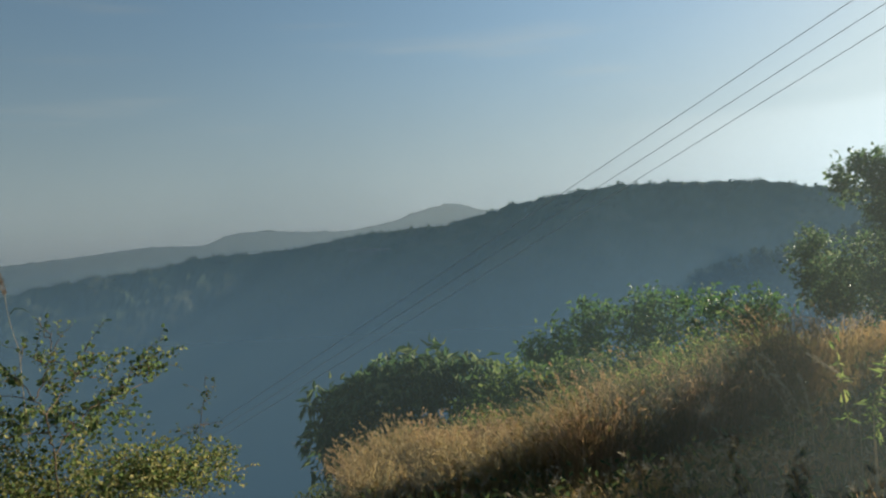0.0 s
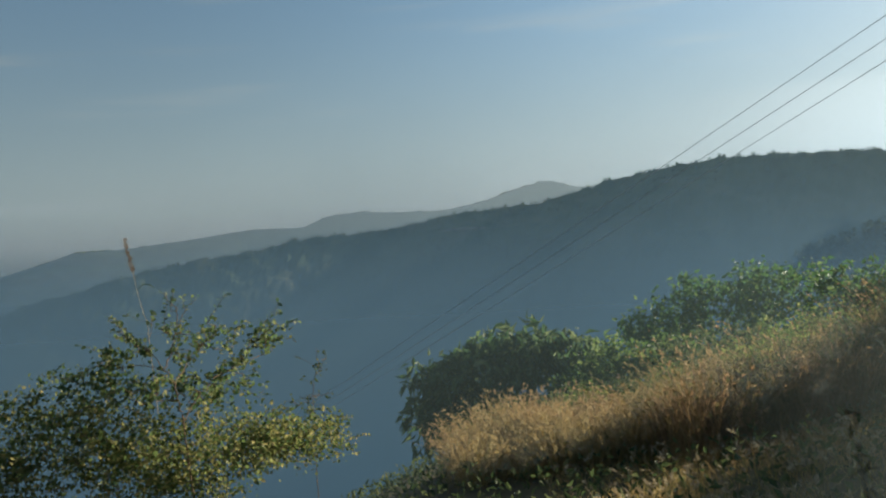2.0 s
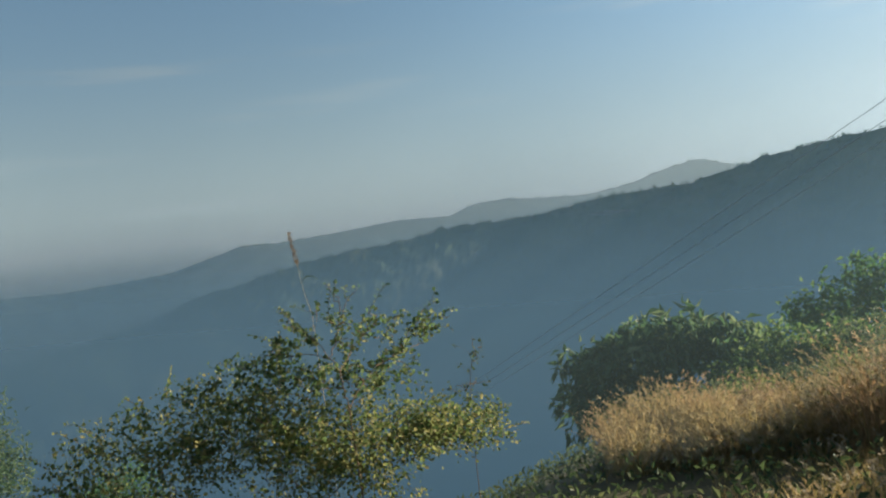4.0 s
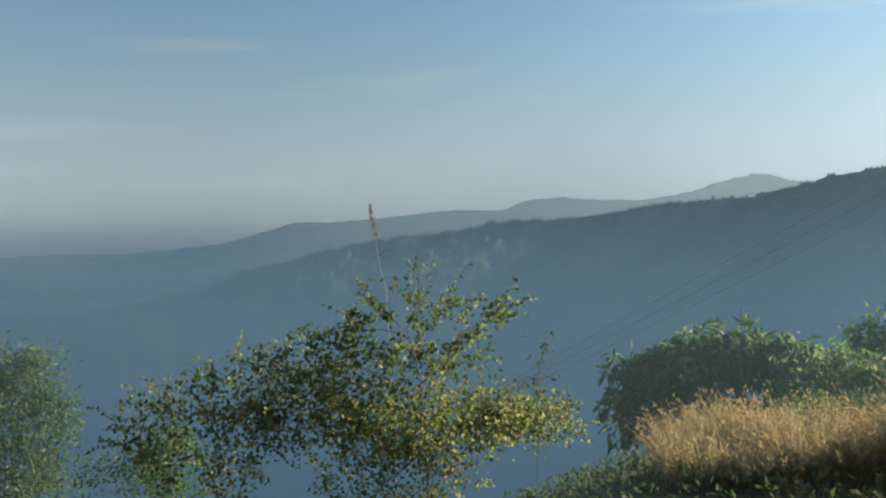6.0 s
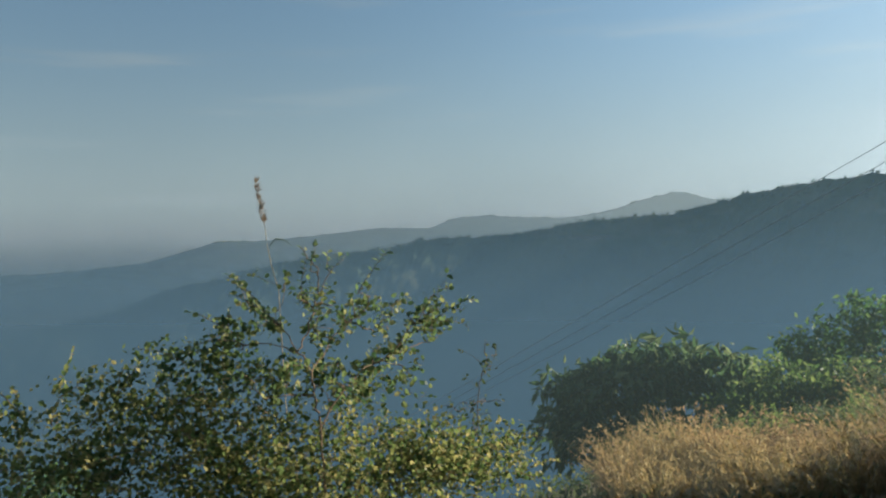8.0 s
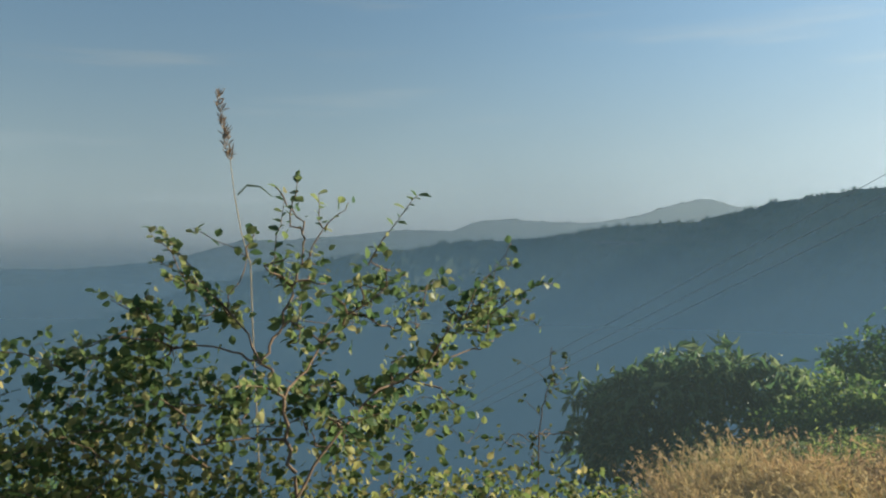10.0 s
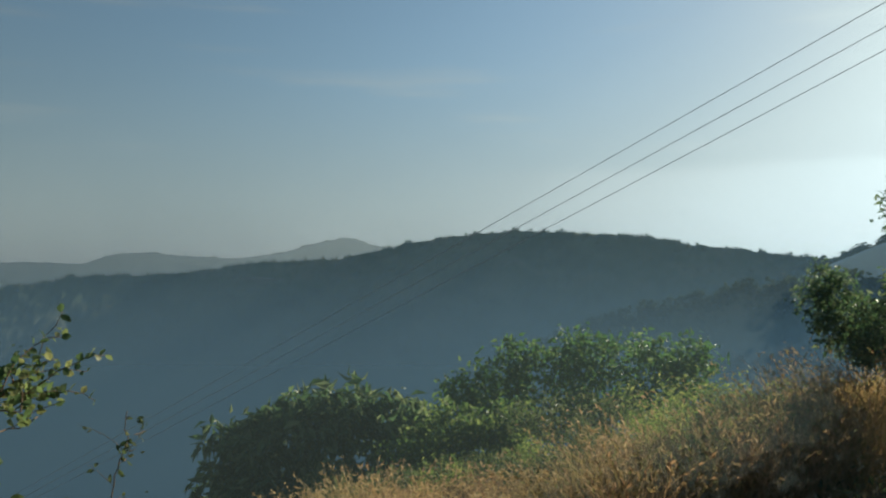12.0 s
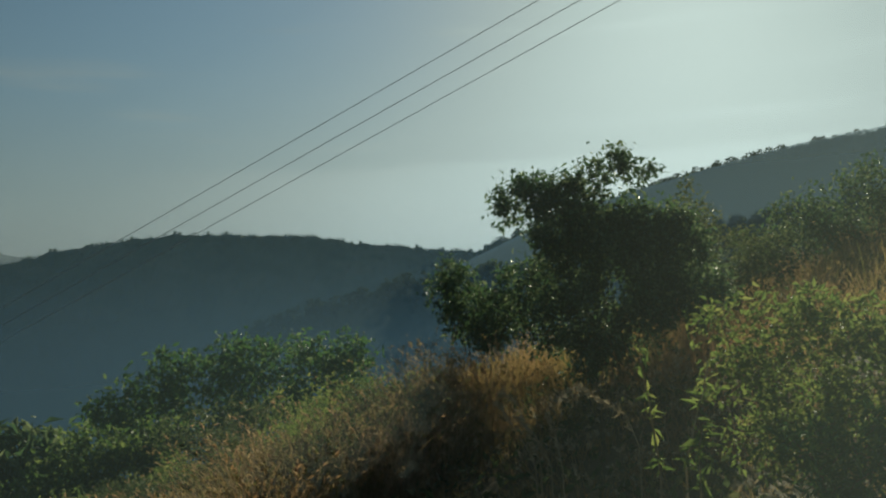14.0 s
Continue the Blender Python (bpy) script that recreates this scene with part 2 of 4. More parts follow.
class Tubes:
    """Collects tapered round stems into one mesh."""

    def __init__(self, sides=5):
        self.v, self.f, self.sides = [], [], sides

    def add(self, pts, r0, r1):
        pts = [np.array(p, float) for p in pts]
        n = len(pts)
        base = len(self.v)
        for i, p in enumerate(pts):
            d = pts[min(i + 1, n - 1)] - pts[max(i - 1, 0)]
            d /= np.linalg.norm(d) + 1e-9
            u = np.cross(d, (0.3, 0.2, 0.93) if abs(d[2]) < 0.9 else (1, 0, 0))
            u /= np.linalg.norm(u) + 1e-9
            w = np.cross(d, u)
            r = r0 + (r1 - r0) * i / max(n - 1, 1)
            for k in range(self.sides):
                t = 2 * math.pi * k / self.sides
                self.v.append(p + r * (math.cos(t) * u + math.sin(t) * w))
        for i in range(n - 1):
            for k in range(self.sides):
                k2 = (k + 1) % self.sides
                a0 = base + i * self.sides
                self.f.append((a0 + k, a0 + k2, a0 + self.sides + k2, a0 + self.sides + k))
        self.f.append(tuple(base + (n - 1) * self.sides + k for k in range(self.sides)))


# leaf outlines: across, along, bend
ROUND_LEAF = (np.array([(0, 0, 0), (-.38, .25, .06), (.38, .25, .06), (-.46, .6, .05), (.46, .6, .05), (0, 1, -.12), (0, .3, -.02), (0, .65, -.03)]),
              [(0, 6, 1), (0, 2, 6), (1, 6, 7, 3), (6, 2, 4, 7), (3, 7, 5), (7, 4, 5)])
LONG_LEAF = (np.array([(0, 0, 0), (-.5, .4, .1), (.5, .4, .1), (0, .42, -.02), (0, 1, -.25)]), [(0, 3, 1), (0, 2, 3), (1, 3, 4), (3, 2, 4)])
PLAIN_LEAF = (np.array([(0, 0, 0), (-.5, .45, .1), (.5, .45, .1), (0, 1, -.12)]), [(0, 2, 3), (0, 3, 1)])


def leaf_cloud(at, along, length, width, shape, rng):
    """Many leaves as vertices and faces: at and along are arrays n x 3, length and width arrays n."""
    tpl, tf = shape
    n = len(at)
    along = along / (np.linalg.norm(along, axis=1, keepdims=True) + 1e-9)
    up = rng.normal(size=(n, 3)) * 0.9 + np.array([0, 0, 0.6])
    side = np.cross(along, up)
    side /= np.linalg.norm(side, axis=1, keepdims=True) + 1e-9
    nor = np.cross(side, along)
    v = (at[:, None, :] + side[:, None, :] * (tpl[None, :, 0:1] * width[:, None, None])
         + along[:, None, :] * (tpl[None, :, 1:2] * length[:, None, None]) + nor[:, None, :] * (tpl[None, :, 2:3] * length[:, None, None]))
    k = len(tpl)
    faces = [tuple(i * k + j for j in f) for i in range(n) for f in tf]
    return v.reshape(-1, 3), faces


def skeleton_of(base, blobs, twigs, rng, fork, jitter=0.12):
    """Stems from the fork out to points spread through the crown's lumps; each joins the nearest stem that stands already."""
    w = np.array([b[1][0] * b[1][1] * b[1][2] for b in blobs]) ** 0.7
    pick = rng.choice(len(blobs), size=twigs, p=w / w.sum())
    d = rng.normal(size=(twigs, 3))
    d /= np.linalg.norm(d, axis=1, keepdims=True)
    rad = rng.random(twigs) ** 0.45
    c = np.array([b[0] for b in blobs])[pick]
    s = np.array([b[1] for b in blobs])[pick]
    pts = c + d * rad[:, None] * s
    order = np.argsort(np.linalg.norm(pts - np.array(fork), axis=1))
    nodes = [np.array(fork, float)]
    depth = [0]
    paths = []
    for i in order:
        p = pts[i]
        arr = np.array(nodes)
        dist = np.linalg.norm(arr - p, axis=1) + 0.25 * np.linalg.norm(arr - np.array(fork), axis=1)
        j = int(np.argmin(dist))
        q = arr[j]
        ln = np.linalg.norm(p - q)
        m1 = q + (p - q) * 0.35 + rng.normal(size=3) * jitter * ln + np.array([0, 0, 0.06 * ln])
        m2 = q + (p - q) * 0.7 + rng.normal(size=3) * jitter * ln + np.array([0, 0, 0.05 * ln])
        paths.append((depth[j], [q, m1, m2, p]))
        for node_at in (m1, m2, p):
            nodes.append(node_at)
            depth.append(depth[j] + 1)
    return paths


def plant(name, label, category, base, fork, blobs, twigs, per_twig, length, width, leaf_mat, seed, shape=LONG_LEAF, trunk_r=0.08, spread=0.35, droop=0.2, group="", bark=BARK, reach=1.0):
    """A tree or shrub: trunk with limbs, and a crown of separate leaves."""
    rng = np.random.default_rng(seed)
    ob = thing(name, base, label, category, group)
    tubes = Tubes(6)
    twigs_mesh = Tubes(4)
    mid = (np.array(base) + np.array(fork)) / 2 + rng.normal(size=3) * 0.05
    tubes.add([np.array(base) - np.array([0, 0, 0.15]), mid, fork], trunk_r * 1.25, trunk_r)
    paths = skeleton_of(base, blobs, twigs, rng, fork)
    at, along = [], []
    for dep, path in paths:
        r = trunk_r * 0.62 ** (dep + 1) + 0.003
        if dep == 0:
            limb = Tubes(6)
            limb.add(path, r, max(r * 0.45, 0.002))
            mesh_object("limb", limb.v, limb.f, bark, ob, smooth=True)
        else:
            twigs_mesh.add(path, r, max(r * 0.45, 0.002))
        seg = np.array(path)
        tdir = seg[3] - seg[1]
        tdir = tdir / (np.linalg.norm(tdir) + 1e-9)
        n = max(1, int(per_twig * (0.6 + 0.8 * rng.random())))
        u = rng.random(n) ** 0.7 * 2.0 + 1.0
        i0 = np.minimum(u.astype(int), 2)
        fr = (u - i0)[:, None]
        p = seg[i0] * (1 - fr) + seg[i0 + 1] * fr
        at.append(p + rng.normal(size=(n, 3)) * spread * reach)
        along.append(tdir * 0.7 + rng.normal(size=(n, 3)) * 0.8 + np.array([0, 0, -droop]))
    at, along = np.concatenate(at), np.concatenate(along)
    n = len(at)
    ln = length * (0.65 + 0.6 * rng.random(n))
    v, f = leaf_cloud(at, along, ln, ln * width, shape, rng)
    mesh_object("trunk", tubes.v, tubes.f, bark, ob, smooth=True)
    mesh_object("brushwood", twigs_mesh.v, twigs_mesh.f, bark, ob, smooth=True)["kind"] = "stuff"
    crown = mesh_object("crown", v, f, leaf_mat, ob)
    crown["kind"] = "stuff"
    settle(ob)
    return ob


def bend(x, k):
    """Smooth ramp: about x for x > 0, about 0 below, rounded over k."""
    return 0.5 * (x + np.sqrt(x * x + k * k))


def ground_height(x, y):
    """The hillside: falls away ahead and to the left, rises to the right."""
    x, y = np.asarray(x, float), np.asarray(y, float)
    r = np.hypot(x, y)
    h = -0.13 * y - 0.19 * bend(y - 13, 4) + 0.09 * bend(x, 1.0) + 0.008 * np.minimum(bend(x, 1.0), 14) ** 2
    left = bend(-x - 0.3, 1.0)
    h = h - 0.08 * np.minimum(left, 5) ** 2 - 0.6 * bend(left - 5, 1.0)
    h = h + 0.05 * np.sin(1.3 * x + 0.7 * y) + 0.06 * np.sin(0.8 * x - 1.1 * y + 1.0)
    h = h + 0.42 * np.exp(-((x - 6.4) / 2.8) ** 2 - ((y - 10.8) / 3.2) ** 2)
    far = np.clip((r - 40) / 420, 0, 1)
    far = far * far * (3 - 2 * far)
    floor = -190 + 6 * np.sin(x / 210) * np.cos(y / 260)
    side = np.clip((np.degrees(np.arctan2(x, y)) - 35) / 50, 0, 1)
    behind = np.clip(-y / np.maximum(r, 1), 0, 1)
    floor = floor * (1 - np.maximum(side * 0.9, behind))
    near = np.clip(h, -60, 12)
    return near * (1 - far) + floor * far


# ---- ground, one sheet out to the horizon ----
radii = np.concatenate([np.linspace(0.0, 30, 76), np.geomspace(31, 4700, 90)])
turns = 240
vv, ff = [], []
for i, r in enumerate(radii):
    th = np.linspace(0, 2 * math.pi, turns, endpoint=False)
    x, y = r * np.sin(th), r * np.cos(th)
    vv.append(np.stack([x, y, ground_height(x, y)], 1))
    if i:
        for k in range(turns):
            k2 = (k + 1) % turns
            ff.append(((i - 1) * turns + k, (i - 1) * turns + k2, i * turns + k2, i * turns + k))
ground = mesh_object("ground", np.concatenate(vv), ff, SOIL, smooth=True)
tagged(ground, "dry earth hillside falling into a broad hazy valley", "ground", kind="structure")


# ---- hills ----
def hill(name, label, profile, dist, foot_dist, foot_z, canopy, seed, eye=(-0.4, 1.2, 1.35), steps=420, rows=60, trees=0, tree_size=6.0):
    """A wooded ridge: crest heights by bearing (degrees east of ahead, degrees up), seen from the path, at dist metres."""
    az = np.array([p[0] for p in profile])
    el = np.array([p[1] for p in profile])
    A = np.linspace(az[0], az[-1], steps)
    E = np.interp(A, az, el)
    kern = np.ones(5) / 5
    E = np.convolve(np.pad(E, 2, "edge"), kern, "valid")
    ds = np.interp(A, [az[0], az[-1]], dist) if isinstance(dist, tuple) else np.full(steps, float(dist))
    top = eye[2] + ds * np.tan(np.radians(E))
    verts = []
    for j in range(rows + 10):
        t = min(j / rows, 1.0)
        rr = foot_dist * ds + (1 - foot_dist) * ds * t
        # steeper near the crest, spreading at the foot
        zz = foot_z + (top - foot_z) * (0.72 * t + 0.28 * t ** 3)
        if j > rows:
            rr = ds * (1 + 0.05 * (j - rows))
            zz = top - (top - foot_z) * 0.085 * (j - rows)
        x, y = eye[0] + rr * np.sin(np.radians(A)), eye[1] + rr * np.cos(np.radians(A))
        bump = np.array([noise.fractal(Vector((px / (canopy * 14), py / (canopy * 14), seed)), 1.0, 2.0, 4) for px, py in zip(x, y)])
        fine = np.array([noise.noise(Vector((px / canopy, py / canopy, seed + 7.0))) for px, py in zip(x, y)])
        keep = 0.0 if j >= rows else (1 - t) ** 0.5
        zz = zz + bump * canopy * 5.0 * keep * min(1, j / 6) + fine * canopy * 0.5
        verts.append(np.stack([x, y, zz], 1))
    faces = []
    for j in range(rows + 9):
        for k in range(steps - 1):
            faces.append((j * steps + k, j * steps + k + 1, (j + 1) * steps + k + 1, (j + 1) * steps + k))
    verts = np.concatenate(verts)
    if not trees:
        ob = mesh_object(name, verts, faces, FOREST)
        return tagged(ob, label, "hill", kind="structure")
    ob = mesh_object(name, verts, faces, FOREST)
    tagged(ob, label, "hill", kind="structure")
    # trees along the crest and over the slope, as clumps of leaves
    rng = np.random.default_rng(int(seed * 10) + 3)
    v2, f2 = [], []
    kk = rng.integers(0, steps, trees)
    jj = np.where(rng.random(trees) < 0.8, rows - np.minimum(rng.exponential(2.5, trees).astype(int), 20), rng.integers(8, rows, trees))
    ctr = verts[jj * steps + kk]
    size = tree_size * (0.5 + rng.random(trees) ** 2)
    per = 26
    d = rng.normal(size=(trees, per, 3))
    d /= np.linalg.norm(d, axis=2, keepdims=True)
    at = ctr[:, None, :] + d * size[:, None, None] * np.array([0.5, 0.5, 0.38]) * (0.5 + 0.5 * rng.random((trees, per, 1))) + np.array([0, 0, 1.0]) * size[:, None, None] * 0.3
    at = at.reshape(-1, 3)
    ln = np.repeat(size, per) * 0.45
    v2, f2 = leaf_cloud(at, d.reshape(-1, 3) + rng.normal(size=(trees * per, 3)) * 0.4, ln, ln * 0.9, PLAIN_LEAF, rng)
    woods = mesh_object("woods", v2, f2, WOODS)
    tagged(woods, "dark trees dotted along the wooded ridge", "trees", kind="stuff")
    return ob


FAR_CREST = [(-60, -1.5), (-46, -1.15), (-42.3, -1.22), (-39.6, -1.04), (-36, -0.7), (-33.4, -0.05), (-31.4, 0.58), (-28.3, 0.6), (-24.8, 0.87), (-20.3, 1.3), (-16.4, 1.22), (-15.6, 1.55), (-14.6, 1.92), (-12, 2.0), (-11.2, 1.87), (-7.2, 1.68), (-5.3, 1.84), (-3.5, 2.15), (-1.7, 2.74), (0.1, 3.1), (0.65, 3.27), (1.4, 3.1), (2.4, 2.75), (3.3, 2.55), (6, 2.6), (12, 2.2), (30, 1.5)]
hill("hill_far", "pale distant mountain ridge lost in haze", FAR_CREST, 3600, 0.86, -200, 16, 1.5, steps=700)
hill("hill_main", "long wooded mountain ridge across the valley", [(-62, -8.0), (-50, -6.4), (-42.3, -4.75), (-38, -3.8), (-34.4, -2.55), (-30, -1.75), (-28.6, -1.2), (-23.7, -0.5), (-19.8, -0.15), (-16.8, 0.38), (-11.5, 0.5), (-7.4, 1.13), (-5.3, 1.4), (0.5, 1.75), (3.6, 2.4), (4.9, 2.87), (8.8, 3.36), (12.6, 3.7), (18.5, 3.55), (20.1, 3.4), (23, 3.15), (24.5, 2.65), (29.9, 2.05), (32, 1.65), (38, 1.2), (50, 0.8), (66, 0.4)],
     900, 0.45, -205, 7, 2.5, trees=3000, tree_size=2.2)
hill("hill_spur", "dark wooded spur running down into the misty valley", [(3, -10), (9.8, -6.6), (14.6, -4.4), (17.1, -3.6), (18.5, -2.8), (20.4, -2.2), (23.8, -1.5), (27.8, -0.6), (31, -0.2), (36, 0.4), (44, 1.1), (60, 1.9)],
     250, 0.84, -75, 4, 4.5, steps=300, trees=900, tree_size=2.8)
hill("hill_right", "dark shaded mountainside rising against the sun", [(30, 0.5), (36, 2.6), (40, 4.0), (43.6, 4.95), (48.2, 6.0), (51.1, 6.65), (54.6, 7.25), (58, 7.55), (60, 7.8), (66, 8.6), (76, 9.6), (95, 10.5), (120, 9.5)],
     520, 0.8, -20, 5, 6.5, trees=2200, tree_size=2.4)


# pale bare cliff high on the main ridge
v, f = [], []
cols, lines = 40, 6
for i in range(lines):
    for k in range(cols):
        az = radians(-6.6 + 2.9 * k / (cols - 1))
        edge = 0.5 + 0.5 * noise.noise(Vector((k * 0.35, 3.0, 1.0)))
        el = radians(0.30 - 0.05 * k / cols + (0.34 * edge + 0.08) * (i / (lines - 1) - 0.5) * math.sin(math.pi * (k + 0.5) / cols) ** 0.4)
        rr = 868 + 2.5 * noise.noise(Vector((k * 0.5, i * 0.8, 2.0)))
        v.append((-0.4 + rr * math.sin(az), 1.2 + rr * math.cos(az), 1.35 + rr * math.tan(el)))
for i in range(lines - 1):
    for k in range(cols - 1):
        a0 = i * cols + k
        f.append((a0, a0 + 1, a0 + cols + 1, a0 + cols))
tagged(mesh_object("cliff", v, f, CLIFF), "pale bare rock band high on the wooded ridge", "cliff", kind="structure")


# ---- haze hanging in the valley, put into tinted see-through sheets ----
def haze(name, label, r, z0, tops, mat, n=60, arc=False):
    """A tinted sheet that stands for hazy air: straight across the valley to the left, curving round the hillside to
    the right; tops: (bearing, top height).
    """
    v, f = [], []
    a0, a1 = tops[0][0], tops[-1][0]
    for k in range(n + 1):
        deg = a0 + (a1 - a0) * k / n
        t = radians(deg)
        for z in (z0, float(np.interp(deg, [p[0] for p in tops], [p[1] for p in tops]))):
            v.append((r * math.tan(t), r, z) if deg < 0 and not arc else (r * math.sin(t), r * math.cos(t), z))
    for k in range(n):
        f.append((2 * k, 2 * k + 2, 2 * k + 3, 2 * k + 1))
    ob = mesh_object(name, v, f, mat, smooth=True)
    return tagged(ob, label, "haze", kind="structure")


# blue tints that put the haze's colour over whatever lies behind a sheet
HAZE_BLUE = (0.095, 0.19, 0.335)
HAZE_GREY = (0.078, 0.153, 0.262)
# added sheet: its pale tint imitates lens glare and lifts the darks behind it
haze("glare_veil_brow", "faint tinted sheet imitating lens glare over the brow of the slope", 8.9, -4, [(-68, 9), (115, 9)], haze_material("glare_veil_brow", (0.25, 0.34, 0.38), 0.06, 0.15, -2.0, 0.3, sunward=(4.6, 1.6)))
# second added sheet, sun side only: glare put in as a milky tint
haze("glare_veil_sunward", "milky tinted sheet imitating lens glare over the shaded bank", 5.2, -2, [(0, 8), (115, 8)], haze_material("glare_veil_sunward", (0.40, 0.49, 0.50), 0.16, 0.16, -2.0, 0.3, sunward=(0.6, 3.2)))
haze("haze_sheet_slope", "see-through sheet tinted as thin haze below the slope", 90, -70, [(-68, 5), (115, 5)], haze_material("haze_sheet_slope", HAZE_GREY, 0.75, 0.0, -11, 4))
haze("haze_sheet_near", "see-through sheet tinted as thin morning haze over the slope", 200, -120, [(-68, 26), (115, 26)], haze_material("haze_sheet_near", HAZE_GREY, 0.52, 0.0, -24, 25))
haze("haze_sheet_valley", "see-through sheet tinted as blue morning haze filling the valley", 400, -190, [(-68, 116), (115, 116)], haze_material("haze_sheet_valley", HAZE_BLUE, 0.58, 0.0, -110, 108))
# tops trace hill_right's crest; the grey-blue tint lightens that hill as haze and glare
haze("haze_sheet_side", "see-through sheet tinted as grey-blue haze, cut to the sunward mountainside's crest", 405, -20, [(31, 4), (36, 19.5), (40, 30), (43.6, 37), (48.2, 44.5), (51.1, 49), (54.6, 53.5), (58, 56), (60, 57.5), (66, 63), (76, 70), (115, 75)], haze_material("haze_sheet_side", (0.155, 0.235, 0.325), 0.78, 0.5, 0, 75))
haze("haze_sheet_far", "see-through sheet tinted as pale haze before the distant ridges", 1500, -210, [(-68, 135), (115, 135)], haze_material("haze_sheet_far", (0.17, 0.265, 0.37), 0.76, 0.0, -130, 30))
# sheet follows FAR_CREST, so its pale tint covers only the farthest ridge
haze("haze_sheet_ridge", "see-through sheet tinted as pale haze, cut to the farthest ridge's crest", 3000, -210, [(az, 1.3 + 3000 * math.tan(radians(el))) for az, el in FAR_CREST], haze_material("haze_sheet_ridge", (0.47, 0.57, 0.67), 0.88, 0.75, -100, 180), n=180, arc=True)

# ---- power line ----
line_dir = np.array([-13.65, 18.0, -8.42])
for k in range(3):
    tubes = Tubes(6)
    pts = []
    for s in np.linspace(-2.0, 3.4, 60):
        p = np.array([10.956 + 1.156 * k, 23.4, 7.2]) + line_dir * s
        pts.append(p)
    tubes.add(pts, 0.011, 0.011)
    w = mesh_object("power_line", tubes.v, tubes.f, WIRE, smooth=True)
    tagged(w, "thin grey overhead power line running down the valley", "power line", "power lines overhead")


# ---- grass ----
def blades(count, where, height, width, lean, mat, name, label, seed, heads=0.0, head_mat=None, grow=None):
    """Tufted grass: where(rng, n) gives places n x 2."""
    rng = np.random.default_rng(seed)
    tufts = where(rng, max(1, count // 14))
    idx = rng.integers(0, len(tufts), count)
    xy = tufts[idx] + rng.normal(size=(count, 2)) * 0.10
    z = ground_height(xy[:, 0], xy[:, 1])
    hgt = height * (0.55 + 0.6 * rng.random(count)) * (0.55 + 0.75 * rng.random(len(tufts)) ** 1.6)[idx]
    if grow is not None:
        hgt = hgt * grow(xy[:, 0], xy[:, 1])
    ang = rng.random(count) * 2 * math.pi
    side = np.stack([np.cos(ang), np.sin(ang), np.zeros(count)], 1)
    tilt = rng.normal(size=(count, 2)) * lean + np.array([-0.10, -0.02])
    levels = [0.0, 0.4, 0.75, 1.0]
    verts = np.zeros((count, 7, 3))
    base = np.stack([xy[:, 0], xy[:, 1], z - 0.03], 1)
    for i, t in enumerate(levels):
        off = np.stack([tilt[:, 0] * t ** 1.8 * hgt, tilt[:, 1] * t ** 1.8 * hgt, hgt * t * (1 - 0.12 * t)], 1)
        c = base + off
        if i < 3:
            w = width * (1 - 0.55 * t)
            verts[:, 2 * i] = c - side * w * 0.5
            verts[:, 2 * i + 1] = c + side * w * 0.5
        else:
            verts[:, 6] = c
    faces = []
    for i in range(count):
        o = 7 * i
        faces += [(o, o + 1, o + 3, o + 2), (o + 2, o + 3, o + 5, o + 4), (o + 4, o + 5, o + 6)]
    ob = mesh_object(name, verts.reshape(-1, 3), faces, mat)
    tagged(ob, label, "grass", kind="stuff")
    if heads:
        n = int(count * heads)
        sel = rng.choice(count, n, replace=False)
        tip = verts[sel, 6]
        dirn = tip - verts[sel, 4]
        at = np.repeat(tip, 7, 0) - np.repeat(dirn, 7, 0) * rng.random((7 * n, 1)) * 0.9
        al = np.repeat(dirn / np.linalg.norm(dirn, axis=1, keepdims=True), 7, 0) + rng.normal(size=(7 * n, 3)) * 0.45
        ln = 0.035 + 0.04 * rng.random(7 * n)
        v, f = leaf_cloud(at, al, ln, ln * 0.3, PLAIN_LEAF, rng)
        hd = mesh_object(name + "_seed_heads", v, f, head_mat or mat)
        tagged(hd, "feathery dry seed heads of the tall grass", "grass", kind="stuff")
    return ob


def zone(x0, x1, y0, y1, test):
    def pick(rng, n):
        got = np.zeros((0, 2))
        while len(got) < n:
            p = np.stack([x0 + (x1 - x0) * rng.random(4 * n), y0 + (y1 - y0) * rng.random(4 * n)], 1)
            got = np.concatenate([got, p[test(p[:, 0], p[:, 1])]])
        return got[:n]
    return pick


def drifts(x, y):
    """Taller and lower drifts."""
    return 0.86 + 0.24 * np.sin(1.9 * x + 0.8 * np.sin(1.1 * y)) * np.sin(1.5 * y + 0.9 * x) + 0.16 * np.sin(4.3 * x - 2.1 * y) * np.sin(3.7 * y + x)


def thin_edge(x, y):
    """Shorter towards the open edge of the slope, in taller and lower drifts."""
    return np.clip(0.34 + 0.095 * (x + 0.13 * y), 0.34, 1.0) * drifts(x, y)


blades(26000, zone(-1.7, 2.0, 9.2, 12.3, lambda x, y: (x > -0.13 * y + 0.05) & (y > 8.4 + 0.3 * x)), 0.72, 0.006, 0.34, DRY_GRASS, "dry_grass", "tall golden dry grass leaning on the slope", 11, 0.22, GOLD, grow=drifts)
blades(17000, zone(1.3, 4.8, 8.6, 11.4, lambda x, y: y > 8.0 + 0.42 * x), 1.05, 0.006, 0.30, RUST_GRASS, "rust_grass", "rust-red dry grass mixed with green weeds", 15, 0.30, RUST_GRASS, grow=drifts)
blades(22000, zone(0.5, 7.5, 11.2, 15.5, lambda x, y: y > 8.2 + 0.42 * x), 1.0, 0.008, 0.36, DRY_GRASS, "faded_grass", "faded brown grass farther along the slope", 16, 0.15, GOLD, grow=thin_edge)
